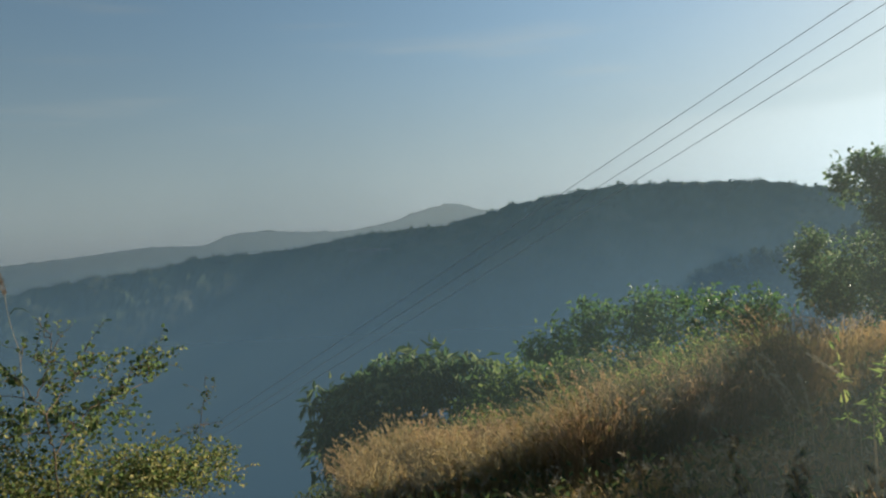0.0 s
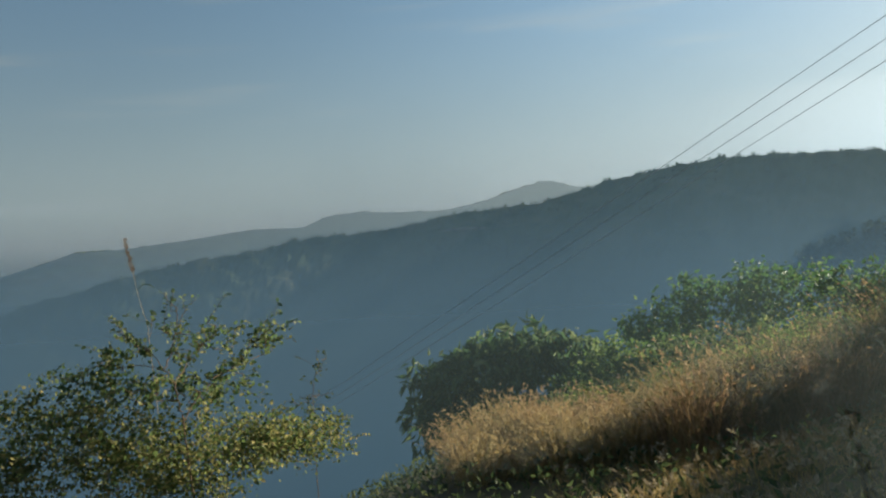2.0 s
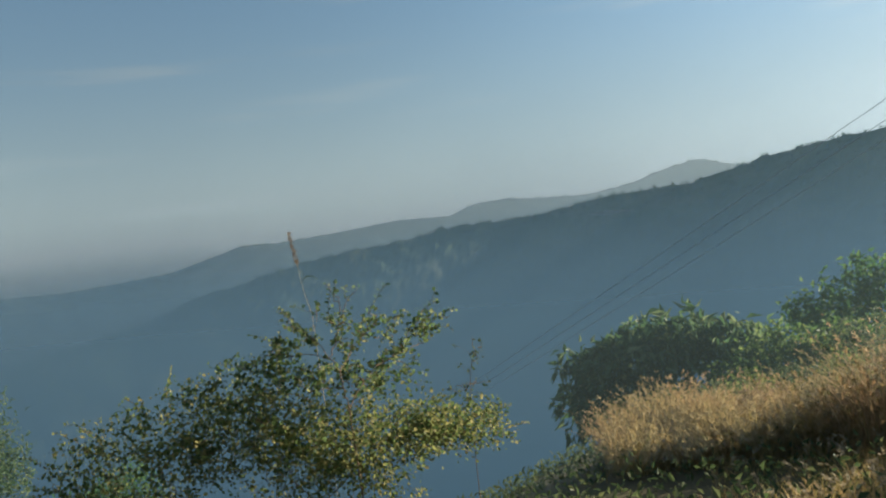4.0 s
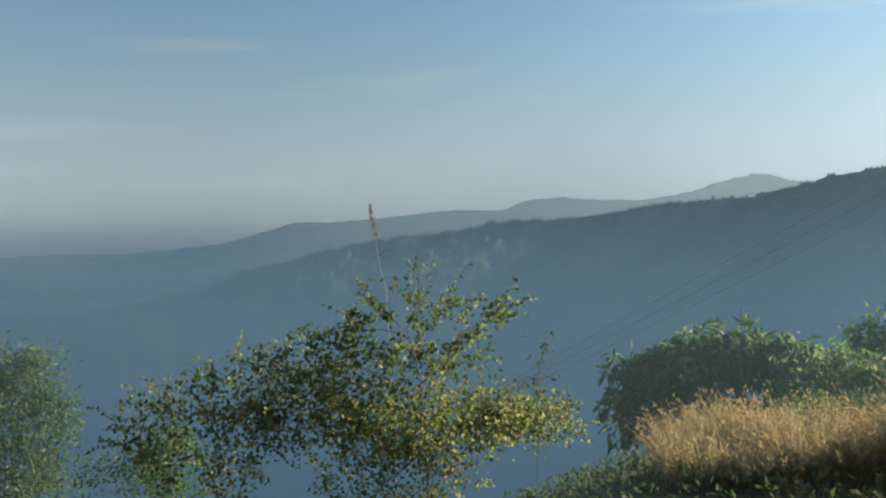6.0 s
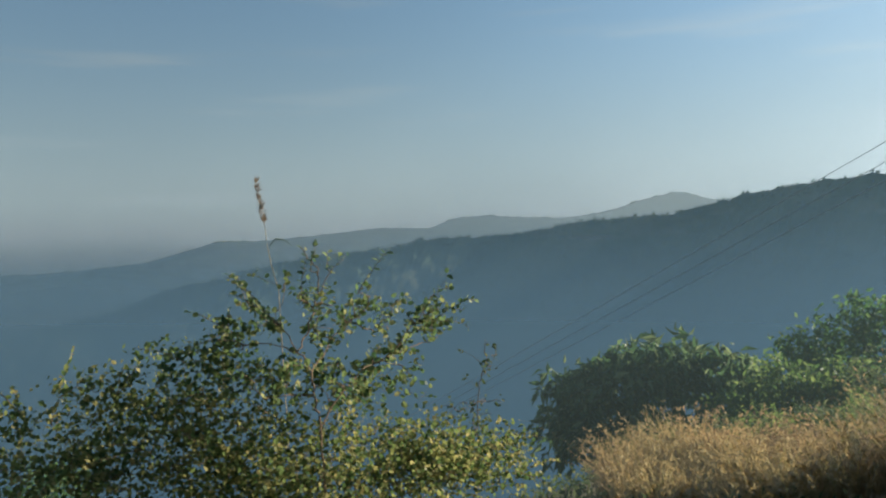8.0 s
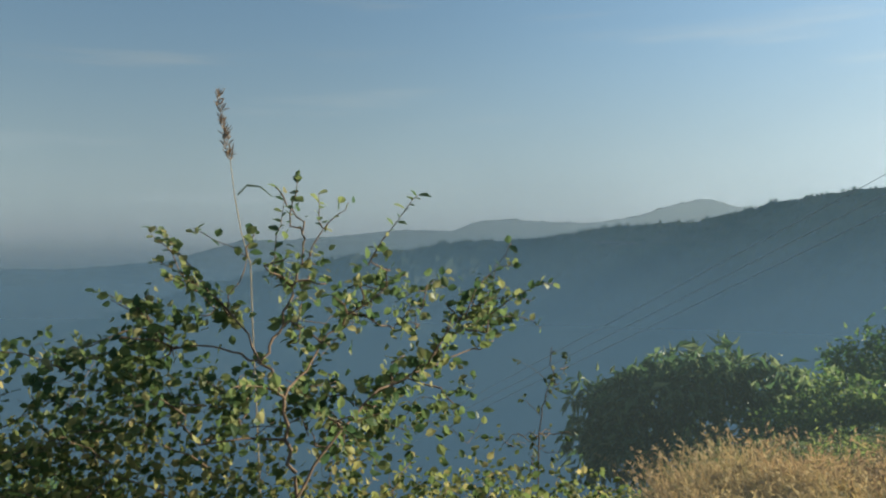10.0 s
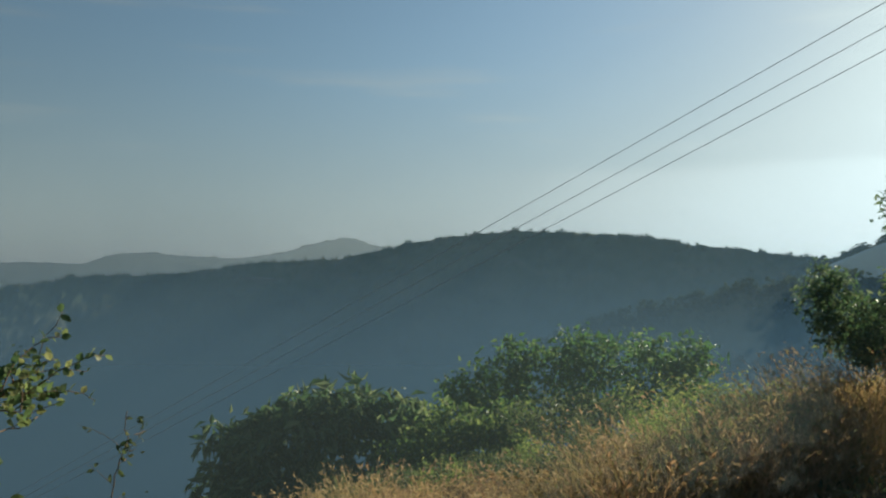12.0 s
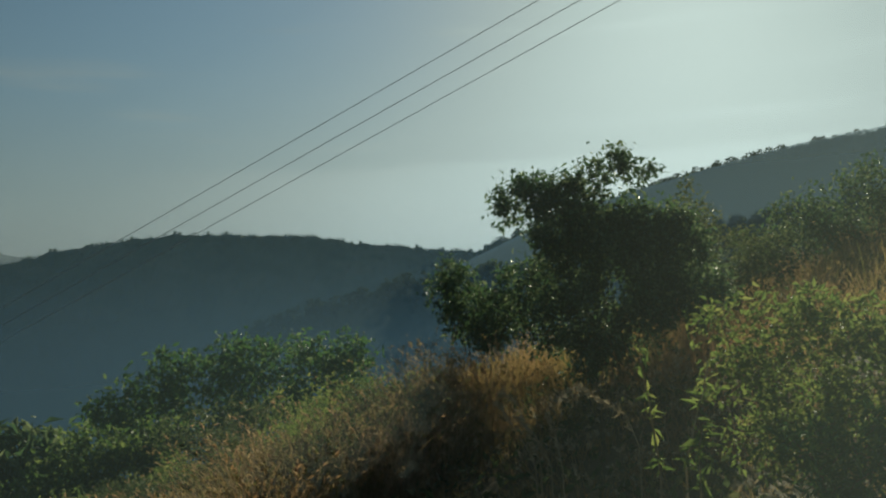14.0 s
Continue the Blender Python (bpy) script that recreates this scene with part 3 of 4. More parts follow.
blades(12000, zone(-1.6, 7.0, 5.0, 10.0, lambda x, y: (x > -0.16 * y + 1.2)), 0.26, 0.008, 0.45, DRY_GRASS, "short_dry_grass", "shorter dry grass on the shaded slope", 12, 0.08, STRAW)
blades(16000, zone(-2.0, 5.0, 9.5, 15.0, lambda x, y: (x > -0.12 * y)), 0.72, 0.010, 0.36, GREEN_GRASS, "green_grass", "yellow-green grass among the dry stalks", 13, grow=thin_edge)
blades(16000, zone(6.0, 17.0, 5.0, 15.0, lambda x, y: x + 0.3 * y > 9.0), 0.8, 0.011, 0.25, DRY_GRASS, "hillside_grass", "brown dry grass on the rising hillside", 14, 0.12, GOLD)

# ---- low growth over the slope ----
def undergrowth(name, label, count, x0, x1, y0, y1, height, size, mat, seed, test=None):
    rng = np.random.default_rng(seed)
    x, y = x0 + (x1 - x0) * rng.random(count), y0 + (y1 - y0) * rng.random(count)
    if test is not None:
        ok = test(x, y)
        x, y = x[ok], y[ok]
    n = len(x)
    at = np.stack([x, y, ground_height(x, y) + height * rng.random(n) ** 1.5], 1)
    ln = size * (0.6 + 0.8 * rng.random(n))
    v, f = leaf_cloud(at, rng.normal(size=(n, 3)) + np.array([0, 0, 0.5]), ln, ln * 0.45, PLAIN_LEAF, rng)
    ob = mesh_object(name, v, f, mat)
    return tagged(ob, label, "undergrowth", kind="stuff")


undergrowth("undergrowth", "low mixed weeds and dead leaves covering the slope", 30000, -6, 17, 2.5, 20, 0.28, 0.09, OLIVE_LEAF, 41)
undergrowth("slope_scrub", "green scrub on the falling slope", 40000, -6, 22, 17, 46, 0.8, 0.16, OLIVE_LEAF, 42, lambda x, y: x > -0.09 * y)

undergrowth("scrub_behind_grass", "tangled olive scrub behind the dry grass", 16000, -1.5, 9, 14.8, 23, 0.95, 0.11, OLIVE_LEAF, 44, lambda x, y: x > -0.07 * y)

# scrub clumps farther down the slope
rng = np.random.default_rng(43)
n = 1500
r = 40 * (180 / 40) ** rng.random(n)
th = np.radians(-70 + 150 * rng.random(n))
x, y = r * np.sin(th), r * np.cos(th)
size = (0.6 + 1.2 * rng.random(n)) * (0.7 + r / 160)
d = rng.normal(size=(n, 34, 3))
d /= np.linalg.norm(d, axis=2, keepdims=True)
c = np.stack([x, y, ground_height(x, y) + size * 0.4], 1)
at = (c[:, None, :] + d * size[:, None, None] * np.array([0.8, 0.8, 0.6]) * (0.5 + 0.5 * rng.random((n, 34, 1)))).reshape(-1, 3)
ln = np.repeat(size, 34) * 0.42
v, f = leaf_cloud(at, d.reshape(-1, 3) + rng.normal(size=(n * 34, 3)) * 0.5, ln, ln * 0.8, PLAIN_LEAF, rng)
tagged(mesh_object("distant_scrub", v, f, WOODS), "dark scrub clumps scattered down the valley side", "scrub", kind="stuff")


# ---- shrubs and trees ----
def gz(x, y):
    return float(ground_height(x, y))


plant("shrub", "dark green shrub with large drooping leaves behind dry grass", "shrub", (-1.0, 23.5, gz(-1.0, 23.5)), (-1.0, 23.5, -4.2),
      [((-3.15, 23.4, -3.1), (1.15, 1.1, 0.95)), ((-2.0, 23.5, -2.45), (1.25, 1.2, 0.95)), ((-0.6, 23.5, -2.2), (1.4, 1.2, 0.95)), ((0.85, 23.4, -2.4), (1.2, 1.0, 0.85)), ((-1.9, 23.1, -3.8), (1.9, 1.2, 1.0)), ((0.5, 23.2, -3.5), (1.5, 1.1, 0.95)), ((-3.4, 23.3, -4.0), (0.9, 0.9, 0.9))],
      400, 14, 0.40, 0.36, DARK_LEAF, 21, droop=0.9, trunk_r=0.10, spread=0.13)
plant("bush", "bright yellow-green leafy bush beside a darker shrub", "bush", (2.1, 20.8, gz(2.1, 20.8)), (2.1, 20.8, -3.4),
      [((1.9, 21.2, -2.2), (0.95, 0.8, 0.6)), ((3.0, 20.6, -2.1), (0.85, 0.7, 0.6)), ((0.95, 20.9, -2.6), (0.9, 0.7, 0.5)), ((2.2, 20.6, -2.8), (1.6, 0.8, 0.6)), ((1.4, 20.4, -3.2), (1.6, 0.8, 0.5))], 260, 22, 0.17, 0.5, LIME_LEAF, 22, trunk_r=0.05, spread=0.12)
plant("tree", "broad green tree standing below the slope", "tree", (7.4, 29.8, gz(7.4, 29.8)), (7.4, 29.8, -4.2),
      [((3.35, 28.8, -2.2), (0.95, 0.9, 0.7)), ((5.1, 29.5, -1.75), (1.3, 1.2, 0.95)), ((7.2, 29.6, -1.4), (1.5, 1.3, 1.0)), ((9.3, 29.6, -1.35), (1.7, 1.4, 1.05)), ((11.0, 29.0, -1.7), (1.3, 1.2, 1.0)), ((4.4, 30.0, -3.2), (1.7, 1.2, 1.0)), ((7.5, 29.2, -2.9), (2.5, 1.3, 1.0)), ((10.3, 29.0, -2.8), (1.8, 1.3, 0.9))],
      420, 22, 0.24, 0.5, GREEN_LEAF, 23, trunk_r=0.2, spread=0.2)
plant("bush", "dark green bush in the dry grass", "bush", (3.5, 17.4, gz(3.5, 17.4)), (3.5, 17.4, -2.1),
      [((3.1, 17.9, -1.6), (0.9, 0.7, 0.5)), ((4.0, 17.1, -1.3), (0.8, 0.65, 0.5))], 90, 18, 0.13, 0.4, OLIVE_LEAF, 28, trunk_r=0.04, spread=0.12)
plant("bush", "weedy olive bush with dry stems in the grass", "bush", (5.0, 15.3, gz(5.0, 15.3)), (5.0, 15.3, -1.3),
      [((4.7, 15.7, -0.85), (0.8, 0.7, 0.5)), ((5.5, 14.9, -0.75), (0.7, 0.6, 0.45))], 90, 14, 0.10, 0.35, YELLOW_LEAF, 29, trunk_r=0.03, spread=0.14, bark=TWIG)
for k, (x, y, hz) in enumerate([(2.3, 12.2, 1.0), (3.5, 12.8, 1.05), (1.0, 13.6, 1.1), (4.6, 13.4, 1.1), (3.0, 14.6, 1.3), (5.6, 13.4, 1.1), (1.6, 11.3, 0.95), (2.7, 11.6, 1.15), (3.8, 11.9, 1.15), (1.9, 13.3, 1.0), (4.4, 12.4, 1.1), (0.4, 12.6, 0.95), (2.6, 13.4, 1.1), (3.2, 12.2, 1.0), (1.2, 12.5, 0.9), (4.0, 14.2, 1.35), (0.2, 14.2, 1.0), (2.0, 14.9, 1.2)]):
    g = gz(x, y)
    plant("weed", "bushy yellow-green weed standing in dry grass", "weed", (x, y, g), (x, y, g + 0.2),
          [((x, y, g + 0.6 * hz), (0.4, 0.35, 0.42 * hz)), ((x + 0.3, y + 0.2, g + 0.5 * hz), (0.3, 0.3, 0.35 * hz))], 80, 14, 0.085, 0.3, YELLOW_LEAF if k % 2 else OLIVE_LEAF, 70 + k, trunk_r=0.012, spread=0.06, bark=TWIG, group="weeds in the grass")
for k, (x, y, hz) in enumerate([(1.9, 9.6, 1.15), (2.5, 9.5, 1.3), (3.0, 9.9, 1.3), (2.2, 10.2, 1.25), (3.5, 10.1, 1.25), (2.8, 10.5, 1.3), (1.5, 10.3, 1.0), (3.9, 10.6, 1.2), (1.1, 9.7, 0.8), (0.5, 10.9, 0.85), (4.4, 11.0, 1.2)]):
    g = gz(x, y)
    plant("weed", "tall twiggy weed with sparse rust and olive leaves", "weed", (x, y, g), (x, y, g + 0.25),
          [((x, y, g + 0.62 * hz), (0.28, 0.26, 0.36 * hz)), ((x + 0.2, y + 0.15, g + 0.55 * hz), (0.22, 0.22, 0.32 * hz)), ((x - 0.2, y, g + 0.5 * hz), (0.2, 0.2, 0.3 * hz))], 70, 11, 0.06, 0.3, (RUST_GRASS, OLIVE_LEAF, GREEN_GRASS)[k % 3], 90 + k, trunk_r=0.010, spread=0.05, bark=TWIG, group="weeds in the grass")
plant("tree", "small dark tree with open twiggy top on the slope", "tree", (6.05, 10.06, gz(6.05, 10.06)), (6.05, 10.06, 0.27),
      [((5.84, 12.85, 1.08), (0.41, 0.44, 0.43)), ((6.08, 12.4, 0.65), (0.68, 0.55, 0.41)), ((5.9, 10.25, 1.29), (0.62, 0.66, 0.62)), ((6.36, 9.74, 1.26), (0.7, 0.7, 0.7)), ((6.78, 9.32, 1.21), (0.47, 0.53, 0.55)), ((5.68, 10.32, 2.16), (0.39, 0.37, 0.3)), ((6.05, 10.01, 2.16), (0.35, 0.3, 0.23)), ((5.98, 9.87, 0.66), (0.9, 0.7, 0.39)), ((6.32, 9.78, 2.47), (0.3, 0.23, 0.14)), ((6.52, 9.59, 2.39), (0.17, 0.17, 0.2)), ((5.96, 11.18, 0.87), (0.67, 0.6, 0.5)), ((6.54, 9.22, 0.71), (0.55, 0.48, 0.39)), ((5.87, 10.16, 1.77), (0.55, 0.45, 0.35)), ((5.59, 11.34, 0.44), (0.45, 0.34, 0.25)), ((6.99, 9.05, 0.89), (0.39, 0.38, 0.35)), ((6.48, 9.62, 1.77), (0.39, 0.38, 0.35)), ((6.05, 9.9, 0.27), (0.94, 0.7, 0.31)), ((6.21, 9.83, 1.65), (0.58, 0.47, 0.43)), ((6.76, 9.28, 1.61), (0.39, 0.39, 0.39)), ((5.55, 10.5, 2.36), (0.22, 0.2, 0.12)), ((6.35, 9.7, 2.58), (0.12, 0.12, 0.22)), ((6.6, 9.45, 2.52), (0.1, 0.1, 0.2)), ((5.35, 10.6, 2.06), (0.2, 0.2, 0.3)), ((5.98, 10.12, 2.22), (0.4, 0.34, 0.24)), ((5.75, 10.3, 2.05), (0.35, 0.3, 0.3))],
      900, 30, 0.095, 0.42, DARK_LEAF, 24, trunk_r=0.07, spread=0.07, droop=0.35)
plant("shrub", "scraggly dark shrub beside a small tree", "shrub", (9.7, 11.3, gz(9.7, 11.3)), (9.7, 11.3, 0.2),
      [((9.6, 11.5, 1.85), (0.45, 0.5, 0.5)), ((9.55, 11.5, 1.2), (0.55, 0.5, 0.5)), ((10.0, 11.1, 0.7), (0.7, 0.55, 0.5)), ((10.3, 10.9, 1.3), (0.45, 0.4, 0.5))], 220, 18, 0.085, 0.42, OLIVE_LEAF, 38, trunk_r=0.03, spread=0.09)
plant("tree", "slender tree with thin foliage on the hillside", "tree", (12.4, 13.6, gz(12.4, 13.6)), (12.4, 13.6, 1.1),
      [((12.07, 13.9, 2.0), (0.65, 0.6, 0.45)), ((12.62, 13.3, 1.6), (0.7, 0.57, 0.42)), ((12.15, 13.85, 2.75), (0.12, 0.12, 0.5))], 80, 12, 0.11, 0.4, OLIVE_LEAF, 30, trunk_r=0.04, spread=0.10)
plant("tree", "dense dark tree on the rising hillside", "tree", (14.9, 12.0, gz(14.9, 12.0)), (14.9, 12.0, 1.0),
      [((14.14, 12.96, 2.05), (0.7, 0.67, 0.5)), ((14.67, 12.17, 2.2), (1.0, 0.89, 0.75)), ((15.14, 11.4, 2.35), (1.0, 0.95, 0.85)), ((14.4, 12.0, 1.6), (1.4, 1.0, 0.55)), ((15.48, 10.77, 1.9), (1.1, 1.0, 0.9))], 300, 20, 0.13, 0.45, DARK_LEAF, 25, trunk_r=0.1, spread=0.13)
plant("bush", "rounded olive bush on the dry hillside", "bush", (11.5, 11.45, gz(11.5, 11.45)), (11.5, 11.45, 0.7),
      [((11.5, 11.45, 1.3), (0.75, 0.6, 0.45))], 80, 18, 0.10, 0.45, OLIVE_LEAF, 33, trunk_r=0.03, spread=0.10)
plant("bush", "yellow-green bush with small leaves among weeds", "bush", (4.55, 6.05, gz(4.55, 6.05)), (4.55, 6.05, -0.15),
      [((4.37, 6.48, 0.75), (0.3, 0.3, 0.26)), ((4.69, 6.24, 0.78), (0.4, 0.34, 0.27)), ((4.81, 5.88, 0.73), (0.4, 0.33, 0.26)), ((4.27, 6.28, 0.42), (0.36, 0.32, 0.28)), ((4.53, 5.94, 0.32), (0.5, 0.41, 0.32)), ((4.82, 5.67, 0.48), (0.35, 0.32, 0.32)), ((5.05, 5.48, 0.62), (0.4, 0.38, 0.35)), ((4.45, 6.0, 0.0), (0.6, 0.44, 0.28))],
      300, 16, 0.075, 0.40, YELLOW_LEAF, 26, trunk_r=0.022, spread=0.06, bark=TWIG)
plant("weed", "leafy green weed with pale narrow leaves", "weed", (3.75, 5.25, gz(3.75, 5.25)), (3.75, 5.25, -0.2),
      [((3.76, 5.12, 0.22), (0.3, 0.27, 0.22)), ((3.68, 5.41, 0.15), (0.22, 0.2, 0.18)), ((3.75, 5.25, -0.1), (0.3, 0.25, 0.18))], 100, 9, 0.10, 0.24, GREEN_LEAF, 34, trunk_r=0.009, spread=0.04, droop=0.4, bark=TWIG)
plant("tree", "olive-green tree with fine leaves on the lower slope", "tree", (-16.3, 13.9, gz(-16.3, 13.9)), (-16.3, 13.9, -5.0),
      [((-16.03, 14.25, -1.8), (0.85, 0.84, 0.8)), ((-16.6, 13.7, -1.6), (1.03, 1.03, 1.0)), ((-15.64, 14.68, -2.65), (0.6, 0.62, 0.66)), ((-16.1, 14.06, -3.2), (1.3, 1.1, 0.9)), ((-17.0, 13.2, -2.5), (1.3, 1.3, 1.3)), ((-16.3, 13.9, -4.2), (1.3, 1.2, 0.9))], 380, 26, 0.15, 0.32, DARK_LEAF, 27, trunk_r=0.12, spread=0.14, droop=0.3)
plant("bush", "dark green bush lower down the slope", "bush", (-9.9, 11.2, gz(-9.9, 11.2)), (-9.9, 11.2, -3.2),
      [((-10.4, 11.4, -2.5), (0.75, 0.55, 0.42)), ((-9.3, 11.0, -2.1), (0.6, 0.5, 0.42)), ((-11.1, 10.9, -2.6), (0.5, 0.4, 0.3)), ((-9.8, 11.1, -2.9), (1.2, 0.6, 0.4))], 130, 18, 0.09, 0.5, GREEN_LEAF, 35, trunk_r=0.05, spread=0.10)


# ---- the near bush: stems, leaves, its neighbours ----
def near_bush(name, label, base, stems, blobs, twigs, per_twig, length, leaf_mat, seed, single=0, width=0.8, spread=0.02, droop=0.1, stem_r=0.011, category="bush", shoots=0):
    rng = np.random.default_rng(seed)
    ob = thing(name, base, label, category)
    nodes, depth, carriers = [], [], []
    for k, (pts, r) in enumerate(stems):
        fine = []
        P = [np.array(p, float) for p in pts]
        for a0, b0 in zip(P[:-1], P[1:]):
            for s in np.linspace(0, 1, 4, endpoint=False):
                fine.append(a0 + (b0 - a0) * s + rng.normal(size=3) * 0.004)
        fine.append(P[-1])
        t = Tubes(6)
        t.add(fine, r * 0.42, r * 0.2)
        stem = mesh_object("trunk" if k == 0 else "branch", t.v, t.f, TWIG, ob, smooth=True)
        carriers += [(p, stem) for p in fine]
        nodes += fine
        depth += [1] * len(fine)
    w = np.array([b[1][0] * b[1][1] * b[1][2] for b in blobs]) ** 0.6
    pick = rng.choice(len(blobs), size=twigs, p=w / w.sum())
    d = rng.normal(size=(twigs, 3))
    d /= np.linalg.norm(d, axis=1, keepdims=True)
    pts = np.array([b[0] for b in blobs])[pick] + d * (rng.random(twigs) ** 0.5)[:, None] * np.array([b[1] for b in blobs])[pick]
    root = np.array(stems[0][0][-1])
    order = np.argsort(np.linalg.norm(pts - root, axis=1))
    small = Tubes(4)
    at, along = [], []
    for i in order:
        p = pts[i]
        arr = np.array(nodes)
        j = int(np.argmin(np.linalg.norm(arr - p, axis=1) + 0.5 * np.maximum(arr[:, 2] - p[2], 0)))
        q, ln = arr[j], np.linalg.norm(p - arr[j])
        m1 = q + (p - q) * 0.35 + rng.normal(size=3) * 0.10 * ln + np.array([0, 0, 0.05 * ln])
        m2 = q + (p - q) * 0.7 + rng.normal(size=3) * 0.10 * ln + np.array([0, 0, 0.07 * ln])
        r = 0.0028 * 0.75 ** depth[j] + 0.0009
        small.add([q, m1, m2, p], r, r * 0.5)
        nodes += [m1, m2, p]
        depth += [depth[j] + 1] * 3
        seg = np.array([q, m1, m2, p])
        n = max(2, int(per_twig * (0.4 + 1.1 * rng.random())))
        u = rng.random(n) * 2.4 + 0.6
        i0 = np.minimum(u.astype(int), 2)
        fr = (u - i0)[:, None]
        at.append(seg[i0] * (1 - fr) + seg[i0 + 1] * fr + rng.normal(size=(n, 3)) * spread)
        td = (p - q) / (ln + 1e-9)
        along.append(td * 0.8 + rng.normal(size=(n, 3)) * 0.8 + np.array([0, 0, -droop]))
    # long young shoots that stand out of the crown, leaves set along them
    middle = np.mean(pts, axis=0)
    for k in range(shoots):
        arr = np.array(nodes)
        j = int(rng.choice(np.where(arr[:, 2] > middle[2] - 0.15)[0]))
        q = arr[j]
        out = (q - middle) * np.array([1.0, 1.0, 0.6])
        out = out / (np.linalg.norm(out) + 1e-9) + np.array([0, 0, 0.55]) + rng.normal(size=3) * 0.35
        out /= np.linalg.norm(out)
        ln_s = 0.10 + 0.16 * rng.random()
        curve = [q + out * ln_s * t + np.array([0, 0, -0.25 * ln_s * t * t]) + rng.normal(size=3) * 0.004 for t in np.linspace(0, 1, 6)]
        small.add(curve, 0.0020, 0.0008)
        C = np.array(curve)
        n = int(ln_s / 0.016)
        u = np.linspace(0.3, 4.99, n)
        i0 = u.astype(int)
        at.append(C[i0] + (C[i0 + 1] - C[i0]) * (u - i0)[:, None])
        sidew = np.cross(out, rng.normal(size=3))
        sidew /= np.linalg.norm(sidew) + 1e-9
        sgn = np.where(np.arange(n) % 2, 1.0, -1.0)[:, None]
        along.append(out * 0.7 + sgn * sidew + rng.normal(size=(n, 3)) * 0.25)
    for k, (pts_s, r) in enumerate(stems[1:]):
        P = np.array(pts_s, float)
        n = 9 if per_twig > 6 else 3
        u = (0.45 + 0.55 * rng.random(n)) * (len(P) - 1.001)
        i0 = u.astype(int)
        at.append(P[i0] + (P[i0 + 1] - P[i0]) * (u - i0)[:, None] + rng.normal(size=(n, 3)) * 0.006)
        along.append(rng.normal(size=(n, 3)) * 0.8 + np.array([0, 0, 0.2]))
    mesh_object("brushwood", small.v, small.f, TWIG, ob, smooth=True)["kind"] = "stuff"
    at, along = np.concatenate(at), np.concatenate(along)
    n = len(at)
    ln = length * (0.6 + 0.7 * rng.random(n))
    # the highest leaves are pieces of their own
    top = np.argsort(-at[:, 2] + 0.25 * rng.random(n))[:single]
    rest = np.ones(n, bool)
    rest[top] = False
    v, f = leaf_cloud(at[rest], along[rest], ln[rest], ln[rest] * width, ROUND_LEAF, rng)
    mesh_object("foliage", v, f, leaf_mat, ob)["kind"] = "stuff"
    settle(ob)
    stem_at = np.array([p for p, stem in carriers])
    kinds = []
    for wd in (width, width * 0.8, width * 1.05):
        me = bpy.data.meshes.new("leaf")
        me.from_pydata([(float(p[0] * wd), float(p[1]), float(p[2])) for p in ROUND_LEAF[0]], [], ROUND_LEAF[1])
        me.materials.append(leaf_mat)
        kinds.append(me)
    for k, i in enumerate(top):
        leaf = new("leaf", kinds[k % 3])
        leaf.parent = carriers[int(np.argmin(np.linalg.norm(stem_at - at[i], axis=1)))][1]
        q = Vector(along[i]).to_track_quat("Y", "Z")
        q.rotate(Euler(rng.normal(size=3) * 0.35))
        leaf.matrix_basis = Matrix.LocRotScale(Vector(at[i]), q, Vector([ln[i]] * 3))
    return ob


b = (-1.96, 4.02, gz(-1.96, 4.02))
